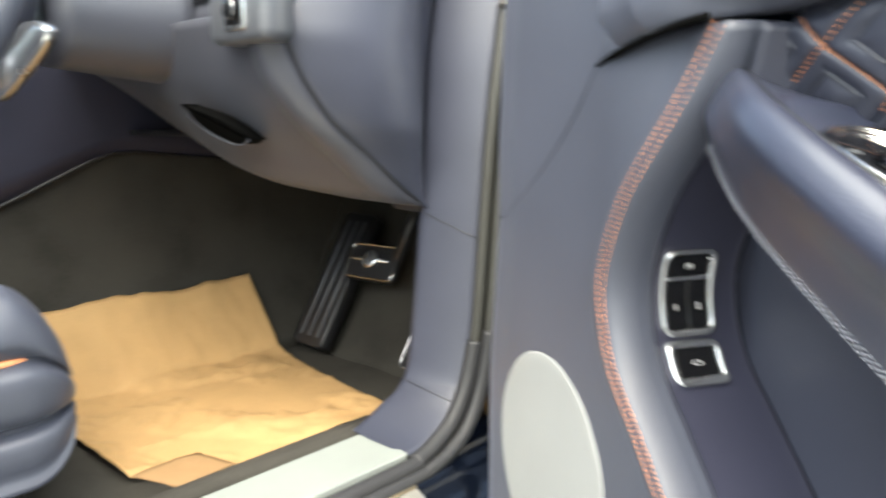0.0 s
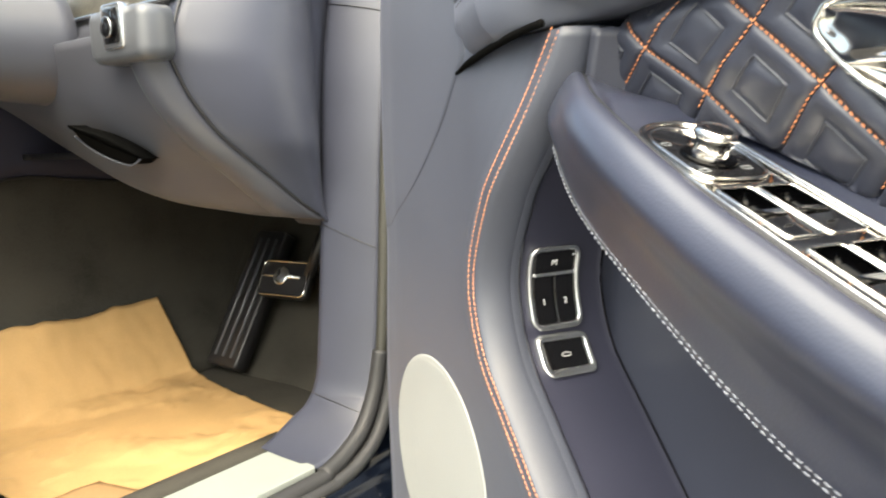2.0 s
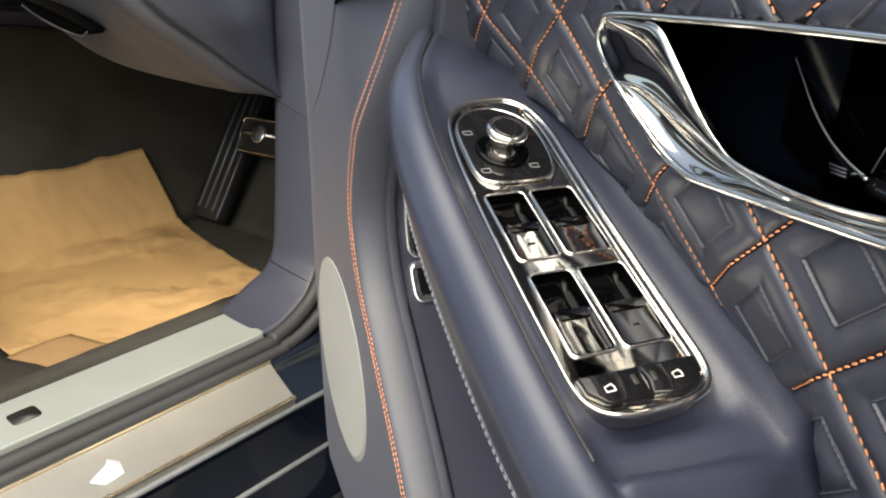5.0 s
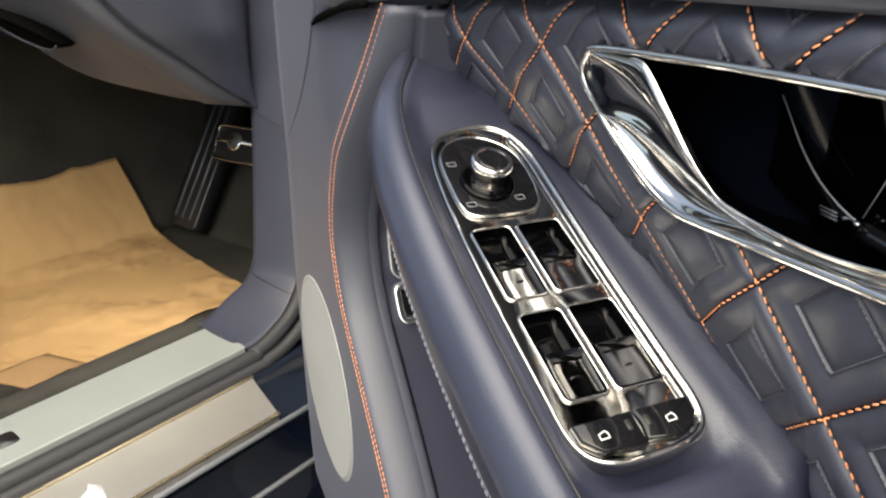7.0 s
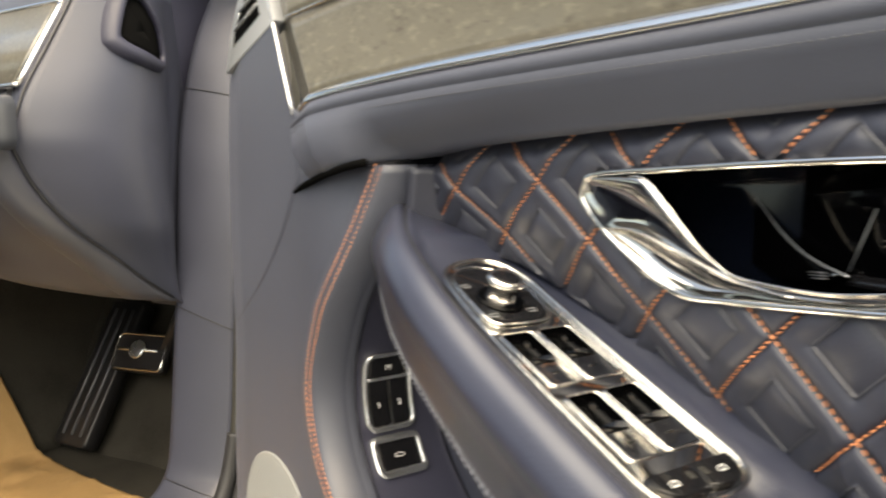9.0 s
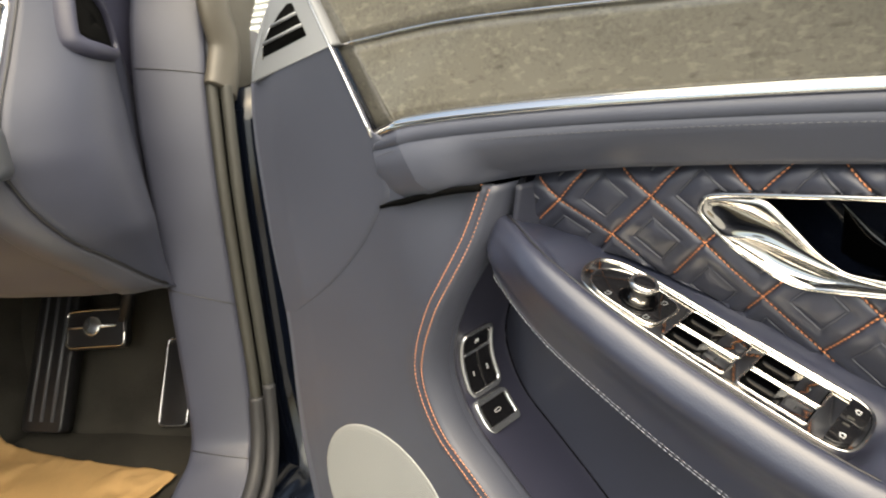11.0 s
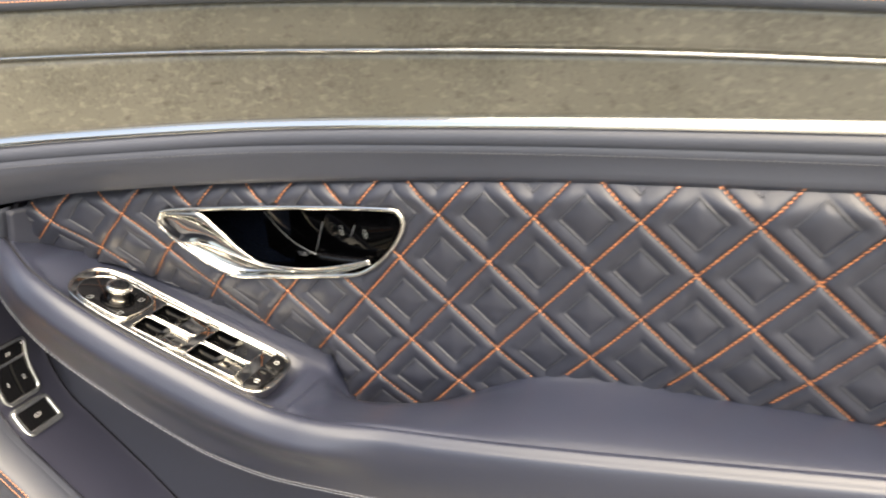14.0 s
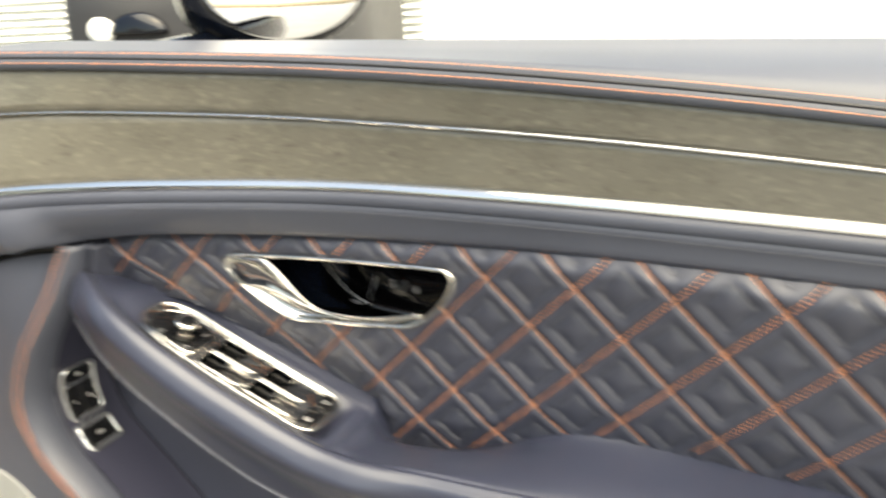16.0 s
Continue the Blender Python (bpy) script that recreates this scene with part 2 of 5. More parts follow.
def stitches(points, normal, length=0.0036, gap=0.0016, r=0.0006, side=0.0):
    """Dashes of thread along a line of points, joined in one bmesh; side shifts the row sideways."""
    P = [Vector(p) for p in points]
    bm = bmesh.new()
    add_stitches(bm, P, normal, length, gap, r, side)
    return bm


def add_stitches(bm, P, normal, length, gap, r, side, slant=0.0):
    nrm = Vector(normal)
    lens = [0.0]
    for a, b in zip(P, P[1:]):
        lens.append(lens[-1] + (b - a).length)
    def at(s):
        i = max(k for k in range(len(lens)) if lens[k] <= s + 1e-9)
        i = min(i, len(P) - 2)
        return P[i].lerp(P[i + 1], (s - lens[i]) / max(lens[i + 1] - lens[i], 1e-9)), (P[i + 1] - P[i]).normalized()
    s = 0.0
    while s + length < lens[-1]:
        a, d = at(s)
        b, _ = at(s + length)
        sd = d.cross(nrm).normalized()
        up = sd.cross(d)
        a, b = a + sd * (side - slant), b + sd * (side + slant)
        rows = []
        for t, q in ((0.0, 0.35), (0.2, 1.0), (0.8, 1.0), (1.0, 0.35)):
            c = a.lerp(b, t)
            rows.append([bm.verts.new(c + (sd * math.cos(w) + up * math.sin(w)) * r * q) for w in (0, math.pi / 3, 2 * math.pi / 3, math.pi, 4 * math.pi / 3, 5 * math.pi / 3)])
        for x, y in zip(rows, rows[1:]):
            for j in range(6):
                k = (j + 1) % 6
                bm.faces.new((x[j], x[k], y[k], y[j]))
        s += length + gap


def writing(name, text, size, m, mat, parent, thick=0.0002):
    """A word in Blender's own font, made mesh, at the pose m of its parent."""
    cu = bpy.data.curves.new(name, "FONT")
    cu.body, cu.size, cu.extrude, cu.align_x, cu.align_y = text, size, thick, "CENTER", "CENTER"
    tmp = new(name, cu)
    me = bpy.data.meshes.new_from_object(tmp.evaluated_get(bpy.context.evaluated_depsgraph_get()))
    bpy.data.objects.remove(tmp)
    me.materials.clear()
    me.materials.append(mat)
    ob = new(name, me)
    ob.parent = parent
    ob.matrix_local = m
    return ob


# ---- the door's and the car's own axes ----
DOOR_AT = Vector((0.1173, 0.5745, 0.0))
DU = Vector((0.305, -0.952, 0)).normalized()
DW = Vector((DU.y, -DU.x, 0))
DOOR_POSE = Matrix(((DU.x, -DW.x, 0, DOOR_AT.x), (DU.y, -DW.y, 0, DOOR_AT.y), (0, 0, 1, 0), (0, 0, 0, 1)))
CF = Vector((0.685, 0.728, 0)).normalized()
CAR_POSE = Matrix(((CF.x, -CF.y, 0, -0.05), (CF.y, CF.x, 0, 0.905), (0, 0, 1, 0), (0, 0, 0, 1)))


def d(u, v, w):
    """A point of the door: u along it from the hinge side, v up, w out of its face."""
    return Vector((u, -w, v))


UPW = Vector((0, -1, 0))

# the door's long lines
chrome_v = curve((-0.02, 0.02, 0.06, 0.15, 0.25, 0.4, 0.63, 0.79, 0.88, 1.1), (0.942, 0.951, 0.960, 0.966, 0.9685, 0.969, 0.965, 0.960, 0.956, 0.943))
belt_0 = curve((0.049, 0.14, 0.25, 0.4, 0.55, 0.75, 0.9, 1.1), (0.008, -0.013, -0.036, -0.060, -0.063, -0.056, -0.050, -0.045))


def belt_at(u, v):
    """The belt's face: flat towards the hinge, then bent back along a slanting line."""
    x = u + 0.6 * (v - 0.962)
    if x < 0.049:
        return 0.008 - 0.10 * (0.049 - x)
    return belt_0(x)


def belt_w(u):
    return belt_at(u, 0.962)


pin_v = curve((-0.05, 0.0, 0.1, 0.25, 0.46, 0.68, 0.87, 1.1), (1.026, 1.029, 1.036, 1.034, 1.025, 1.012, 0.995, 0.970))
top_v = curve((-0.05, 0.04, 0.25, 0.47, 0.68, 0.85, 1.1), (1.078, 1.078, 1.071, 1.060, 1.043, 1.024, 0.990))
lean = curve((-0.05, 0.05, 0.15, 0.3, 0.6, 1.1), (0.0, 0.0, 0.05, 0.14, 0.16, 0.16))
crease_v = curve((0.015, 0.03, 0.05, 0.08, 0.11, 0.14, 0.2, 0.3, 0.4, 0.63, 0.79, 0.88, 1.1), (0.888, 0.893, 0.897, 0.904, 0.909, 0.912, 0.918, 0.922, 0.924, 0.926, 0.922, 0.919, 0.908))
arm_q = curve((0.10, 0.152, 0.212, 0.257, 0.30, 0.337, 0.373, 0.405, 0.418, 0.428, 0.44, 0.475, 0.52, 0.553, 0.585, 0.615, 0.672, 0.76, 0.82, 0.872, 0.907, 1.1), (0.869, 0.861, 0.8505, 0.8335, 0.8135, 0.795, 0.7775, 0.764, 0.756, 0.728, 0.714, 0.715, 0.7265, 0.740, 0.7545, 0.7655, 0.7705, 0.765, 0.759, 0.747, 0.727, 0.60))
quilt_w0 = curve((0.10, 0.16, 0.24, 0.32, 0.45, 0.55, 0.65, 0.76, 0.9, 1.1), (-0.045, -0.052, -0.063, -0.0695, -0.070, -0.067, -0.060, -0.053, -0.047, -0.043))


def quilt_w(u, v):
    """The quilt's ground: it tucks in along the armrest and under the belt roll."""
    dive = max(0.0, 0.030 - (v - arm_q(u))) * (0.30 if u < 0.43 else 0.18)
    return quilt_w0(u) + 0.08 * (v - 0.84) - min(dive, 0.012) - max(0.0, v - crease_v(u) + 0.012) * 0.5


def veneer_w(u, v):
    wedge = 0.18 * max(0.0, 0.049 - u - 0.6 * (v - 0.962))
    return max(belt_at(u, v), 0.008 if u + 0.6 * (v - 0.962) < 0.049 else -1.0) - 0.002 - wedge + lean(u) * (v - chrome_v(u))


pipe_u = curve((0.36, 0.48, 0.53, 0.578, 0.61, 0.638, 0.672, 0.715, 0.747, 0.79, 0.858, 0.886, 0.907, 0.915), (0.285, 0.225, 0.188, 0.147, 0.116, 0.088, 0.055, 0.038, 0.040, 0.060, 0.103, 0.116, 0.124, 0.128))
edge_u = curve((0.30, 0.485, 0.591, 0.739, 0.846, 1.0, 1.08), (-0.205, -0.204, -0.203, -0.184, -0.184, -0.163, -0.10))

# ---- the open front door ----
door = thing("driver_door", DOOR_POSE, "open car door lined with navy leather, quilted panel and veneer", "car door")


def span(a, b, n):
    return [a + (b - a) * i / (n - 1) for i in range(n)]


# painted outer shell behind the trim
rows = []
for u in span(-0.20, 1.12, 24):
    t = top_v(u) - 0.006
    rows.append([d(u, 0.30, -0.105), d(u, 0.7, -0.105), d(u, t - 0.03, -0.10 if u > 0.1 else -0.08), d(u, t, -0.11), d(u, t + 0.01, -0.17), d(u, t - 0.02, -0.185), d(u, 0.8, -0.205), d(u, 0.55, -0.21), d(u, 0.30, -0.17)])
part("shell", loft(rows), PAINT, door, "midnight blue painted outer skin")

# front panel with its rolled lip, the recess wall and the pocket's back


def panel_w(x, v):
    return 0.004 + 0.006 * min(max(x - edge_u(v), 0.0) / 0.05, 1.0)


rows = []
wall_rows = []


back_off = curve((0.76, 0.80, 0.82, 0.858, 0.886, 0.907, 0.92), (0.0, 0.0, 0.003, 0.011, 0.018, 0.0235, 0.027))


def settle(p):
    """Draws the panel's upper end back towards the belt roll, bending off beside the flat corner."""
    v = p.z
    if v < 0.80:
        return p
    k = min(max((p.x - 0.03) / max(pipe_u(v) - 0.03, 0.01), 0.0), 1.0)
    return p + Vector((0, back_off(v) * k * k * (3 - 2 * k), 0))


for v in span(0.34, 0.908, 84):
    pu = pipe_u(v)
    k = min(max((v - 0.80) / 0.06, 0.0), 1.0)
    deep = -0.098 + 0.043 * k
    r = [d(x, v, panel_w(x, v)) for x in span(edge_u(v), pu - 0.010, 22)]
    r += [d(pu - 0.0075, v, 0.0112), d(pu - 0.0045, v, 0.0118), d(pu - 0.0014, v, 0.0096), d(pu + 0.0014, v, 0.0096), d(pu + 0.0045, v, 0.0118), d(pu + 0.0070, v, 0.0106), d(pu + 0.0098, v, 0.006), d(pu + 0.0126, v, -0.001), d(pu + 0.0146, v, -0.010), d(pu + 0.0146, v, -0.0145), d(pu + 0.0134, v, -0.0180)]
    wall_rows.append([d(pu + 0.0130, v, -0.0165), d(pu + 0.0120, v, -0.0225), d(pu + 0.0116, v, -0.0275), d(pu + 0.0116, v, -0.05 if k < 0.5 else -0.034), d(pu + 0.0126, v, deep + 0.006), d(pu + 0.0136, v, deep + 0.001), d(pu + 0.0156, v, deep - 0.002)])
    rows.append(r)
rows = [[settle(p) for p in r] for r in rows]
part("front_panel", sheet(rows, (0, 0.006, 0)), LEATHER, door, "smooth navy-grey leather panel with rolled lip")
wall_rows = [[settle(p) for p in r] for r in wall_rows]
# deeper navy than the panel, with the recess's shade in its colour
part("recess_wall", sheet(wall_rows, (-0.003, 0.003, 0)), NAVY, door, "deep navy wall of the switch recess, its shade included")
# corner piece above the curved joint
joint_u = curve((0.750, 0.752, 0.799, 0.849, 0.889), (-0.184, -0.166, -0.082, -0.017, 0.020))
rows = []
for v in span(0.7502, 0.889, 40) + span(0.893, 0.948, 14) + [0.9505] + span(0.955, 1.075, 14):
    right = joint_u(v) if v <= 0.889 else min(0.020 + 1.2 * (v - 0.889), 0.032) if v < 0.951 else 0.022 - 0.474 * (v - 0.951)
    right = max(right, edge_u(v) + 0.001)
    r = [d(x, v, panel_w(x, v) + 0.0002) for x in span(edge_u(v), right, 24)]
    rows.append(r + [r[-1] + Vector((0.0003, 0.0004, 0))])
part("corner_panel", sheet(rows, (0, 0.002, 0)), LEATHER, door, "smooth navy-grey leather corner panel")
# soft back of the door pocket under the armrest
rows = [[d(u, v, -0.099 + 0.02 * max(0, (u - 0.5)) ) for v in span(0.34, 0.80, 26)] for u in span(0.05, 1.1, 40)]
# the pocket's shade is put in a darker copy of the leather
part("pocket_lining", sheet(rows, (0, 0.005, 0)), SLATE, door, "leather lining of the door pocket, its shade put in a slate navy")

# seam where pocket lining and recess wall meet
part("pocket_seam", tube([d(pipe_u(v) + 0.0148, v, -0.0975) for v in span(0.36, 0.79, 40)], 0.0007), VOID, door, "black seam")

# fine joint across the front panel
shut = spline([d(0.020, 0.889, 0.0105), d(-0.017, 0.849, 0.0105), d(-0.082, 0.799, 0.0105), d(-0.178, 0.7505, 0.0055)], 24)
part("panel_joint", tube(shut, 0.00012), NAVY, door, "fine dark joint line")

# piping stitches in two orange rows
line = [settle(d(pipe_u(v), v, 0.0118)) for v in span(0.36, 0.908, 90)]
for side in (0.0044, -0.0044):
    part("thread", stitches(line, UPW, 0.0030, 0.0011, 0.00040, side), ORANGE, door, "orange thread")["kind"] = "stuff"

# padded belt roll under the chrome line
LONG = span(0.022, 0.0482, 12) + [0.0488, 0.0492, 0.0498] + span(0.052, 0.13, 26) + span(0.14, 1.1, 64)
rings = []
for u in LONG:
    slant = 0.6 * min(max((u - 0.026) / 0.022, 0.0), 1.0) * min(max((0.45 - u) / 0.25, 0.0), 1.0)
    hi = chrome_v(u) - 0.001
    lo = crease_v(u + slant * 0.055)
    h = hi - lo
    k = min(max((u + slant * 0.055 - 0.080) / 0.070, 0.0), 1.0)
    k = k * k * (3 - 2 * k)
    ul = u + slant * 0.055
    q = quilt_w(ul, lo - 0.005) if ul > 0.15 else 0.010 + (quilt_w(0.15, lo - 0.005) - 0.010) * k
    out = (0.009 - 0.0035 * min(max((u - 0.12) / 0.1, 0.0), 1.0)) * min(1.0, max(u - 0.020, 0.0) / 0.012)

    def f(v):
        return belt_at(u + slant * (0.962 - v), v)
    end = f(lo) + k * 0.55 * (q - f(lo))
    far = min(max((u - 0.10) / 0.20, 0.0), 1.0)
    sec = [(f(hi) - 0.03, hi), (f(hi) + 0.0002, hi), (f(hi) + 0.0024, hi - 0.0010), (f(hi) + 0.0086, hi - 0.0104), (f(hi) + 0.0058, hi - 0.0114), (f(hi) + 0.0080, hi - 0.0125), (f(hi - h * 0.5) * 0.6 + 0.4 * (f(hi) * 0.45 + end * 0.55) + 0.0095 - 0.0045 * far, hi - h * 0.5), (end * (0.6 + 0.2 * far) + f(lo) * (0.4 - 0.2 * far) + out * (0.95 - 0.45 * far) + 0.001, lo + h * 0.22), (end + out * 0.5, lo + 0.004), (end + out * 0.2, lo), (q - 0.004, lo + 0.001), (q - 0.03, lo + 0.004)]
    rings.append([d(u + slant * (0.962 - v), v, w) for w, v in sec])
part("belt_roll", loft(rings), LEATHER, door, "padded leather belt roll")
bl = [d(u, chrome_v(u) - 0.0185, belt_w(u) + 0.0086 - 0.001 * min(max((u - 0.10) / 0.20, 0.0), 1.0)) for u in span(0.03, 1.1, 120)]
part("belt_stitch", stitches(bl, UPW, 0.003, 0.0016, 0.0004), DARKTHREAD, door, "grey thread")

# crease that runs out over the front panel; its shadow is a black rod
part("crease", tube([d(0.018, 0.8885, 0.0102)] + [d(u, crease_v(u) - 0.0012, max((belt_w(u) + (quilt_w(u, 0.91) if u > 0.13 else 0.008)) / 2 + 0.003, -0.06)) for u in span(0.024, 0.13, 14)], lambda t: 0.0014 + 0.0014 * min(1.0, t * 4)), VOID, door, "crease line, its shadow as a black rod")

# chrome line, slanted front bar and pinstripe
strip = []
for u in span(0.020, 0.14, 30) + span(0.15, 1.1, 70):
    strip.append([d(u, chrome_v(u) + 0.0025 + 0.0040 * math.cos(q) - 0.0018 * math.sin(q), belt_w(u) - 0.0008 - 0.0040 * math.cos(q) - 0.0018 * math.sin(q)) for q in span(0, 2 * math.pi * 11 / 12, 12)])
part("chrome_strip", loft(strip), CHROME, door, "polished chrome strip")
part("chrome_bar", tube([d(0.021 - 0.474 * t, 0.950 + t, 0.0105) for t in span(0, 0.13, 12)], 0.0014, 8), SATIN, door, "slanted satin chrome bar")
part("pinstripe", tube([d(u, pin_v(u), veneer_w(u, pin_v(u)) + 0.0006) for u in span(-0.014, 0.14, 36) + span(0.15, 1.1, 70)], 0.0013, 8), CHROME, door, "thin chrome pinstripe")


def bar_u(v):
    """The slanted chrome bar that ends the veneer."""
    return 0.016 - 0.474 * (v - 0.950)


def bend_u(v):
    """The slanted crease where the veneer's narrow front face meets the long one."""
    return 0.049 - 0.6 * (v - 0.962)


def veneer_piece(lo, hi, n, left, right, steps):
    rows = []
    for k in steps:
        row = []
        for t in span(0, 1, n):
            u = left(1.0) + (right(1.0) - left(1.0)) * k
            for _ in range(4):
                v = lo(u) + (hi(u) - lo(u)) * t
                u = left(v) + (right(v) - left(v)) * k
            row.append(d(u, v, veneer_w(u, v) - 0.001))
        rows.append(row)
    return sheet(rows, (0, 0.004, 0))


for name, lo, hi, n in (("veneer_lower", lambda u: chrome_v(u) + 0.003, lambda u: pin_v(u) - 0.001, 8), ("veneer_upper", lambda u: pin_v(u) + 0.001, lambda u: top_v(u), 6)):
    long_face = part(name, veneer_piece(lo, hi, n, bend_u, lambda v: 1.1, [x * x * 0.12 / 0.16 if x < 0.4 else 0.12 + (x - 0.4) * 0.88 / 0.6 for x in span(0, 1, 70)]), VENEER, door, "grey-brown flecked veneer")
    part("front_face", veneer_piece(lo, hi, n, bar_u, bend_u, span(0, 1, 9)), VENEER, long_face)

# leather cap along the door's top, with a piped seam
rows = []
for u in span(-0.06, 1.1, 70):
    t, w = top_v(u), veneer_w(u, top_v(u))
    sill = 1.098 - 0.028 * max(u, 0)
    sec = [(w - 0.004, t - 0.002), (w + 0.003, t), (w + 0.004, t + 0.004), (w + 0.0025, t + 0.0085), (w + 0.001, t + 0.0095), (w + 0.001, t + 0.0105), (w - 0.001, t + 0.016), (w - 0.012, t * 0.6 + sill * 0.4 + 0.006), (w - 0.05, t * 0.25 + sill * 0.75), (-0.17, sill), (-0.185, sill - 0.004)]
    rows.append([d(u, v, ww) for ww, v in sec])
# sky light on the cap is put in as a paler leather
part("top_cap", sheet(rows, (0, 0.005, -0.0015)), MATTE, door, "matte leather cap along the window sill, sky light paled into its colour")
for k, off, out in ((0, 0.0055, 0.0045), (1, 0.0145, 0.0012)):
    ln = [d(u, top_v(u) + off, veneer_w(u, top_v(u)) + out) for u in span(-0.05, 1.1, 120)]
    part("thread", stitches(ln, UPW, 0.0030, 0.0010, 0.00032), ORANGE, door, "orange thread")["kind"] = "stuff"
part("cap_groove", tube([d(u, top_v(u) + 0.010, veneer_w(u, top_v(u)) + 0.0016) for u in span(-0.05, 1.1, 70)], 0.0012), PLASTIC, door, "dark seam groove")

# quarter vent in grey plastic at the door's front corner
vent_o = [(-0.150, 1.003), (-0.149, 1.0035), (-0.012, 1.0293), (-0.0125, 1.031), (-0.030, 1.068), (-0.044, 1.099), (-0.060, 1.103), (-0.076, 1.091), (-0.092, 1.076), (-0.115, 1.056), (-0.133, 1.035), (-0.146, 1.013)]
vent = part("quarter_vent", slab(vent_o, 0.0115, -0.004, lambda x, y, h: d(x, y, h), 0.0012), GREYPLASTIC, door, "grey plastic quarter vent")
# a flat black plate carries the shade of the vent's depth
part("vent_opening", slab([(-0.1215, 1.0255), (-0.046, 1.0400), (-0.0455, 1.0415), (-0.0525, 1.0560), (-0.0585, 1.0690), (-0.066, 1.0690), (-0.080, 1.0625), (-0.100, 1.0500), (-0.114, 1.0380), (-0.121, 1.0275)], 0.0119, 0.008, lambda x, y, h: d(x, y, h)), VOID, vent, "vent opening, its shade as flat black")
for x0, y0, x1, y1 in ((-0.114, 1.0380, -0.0495, 1.0495), (-0.096, 1.0525, -0.0545, 1.0600)):
    part("slat", tube([d(x0, y0, 0.0125), d(x1, y1, 0.0125)], 0.0016, 6), GREYPLASTIC, vent)
part("vent_lip", tube([d(x, y, 0.0120) for x, y in ((-0.1205, 1.0240), (-0.1150, 1.0380), (-0.100, 1.0512))], 0.0009, 6), SATIN, vent)

# ---- quilted panel: pads, seams and thread ----
rows = [[d(u, v, quilt_w(u, v) - (0.078 if 0.255 < u < 0.535 and v > 0.81 else 0.018)) for v in span(arm_q(u) - 0.012, 0.935, 14)] for u in span(0.13, 1.1, 50)]
quilt = part("quilted_panel", sheet(rows, (0, 0.004, 0)), QUILT, door, "dark quilted leather panel with orange diamond stitching")
PU, PV = 0.0743, 0.0375
# the door handle's outline, let into the quilt
hpts = [(0.2790, 0.886), (0.2815, 0.8945), (0.291, 0.8995), (0.340, 0.9015), (0.393, 0.9030), (0.450, 0.9036), (0.498, 0.9032), (0.5075, 0.9005), (0.5105, 0.893), (0.5060, 0.8815), (0.497, 0.8695), (0.485, 0.858), (0.475, 0.8510), (0.462, 0.8455), (0.445, 0.8435), (0.400, 0.8405), (0.362, 0.8385), (0.346, 0.8385), (0.330, 0.8435), (0.312, 0.8545), (0.299, 0.864), (0.288, 0.875)]
hout = [(p.x, p.y) for p in spline([(x, y, 0) for x, y in hpts], 130, True)]


def beside_handle(u, v):
    """Distance from the handle's outline, negative inside it."""
    if not (0.268 < u < 0.522 and 0.828 < v < 0.914):
        return 1.0
    near, inside = 1.0, False
    for (x0, y0), (x1, y1) in zip(hout, hout[1:] + hout[:1]):
        near = min(near, math.hypot(u - x0, v - y0))
        if (y0 > v) != (y1 > v) and u < x0 + (v - y0) / (y1 - y0) * (x1 - x0):
            inside = not inside
    return -near if inside else near


U0, V0 = 0.540, 0.900


def rear_u(v):
    """The slanting line where the quilt meets the rear panel."""
    return 0.899 + 0.797 * (v - 0.737)


def droop(u, v):
    """Height on the panel of a lattice height: the top rows sink towards the hinge."""
    return v - 0.009 * min(max((0.30 - u) / 0.13, 0.0), 1.0) * min(max((v - 0.862) / 0.038, 0.0), 1.0)


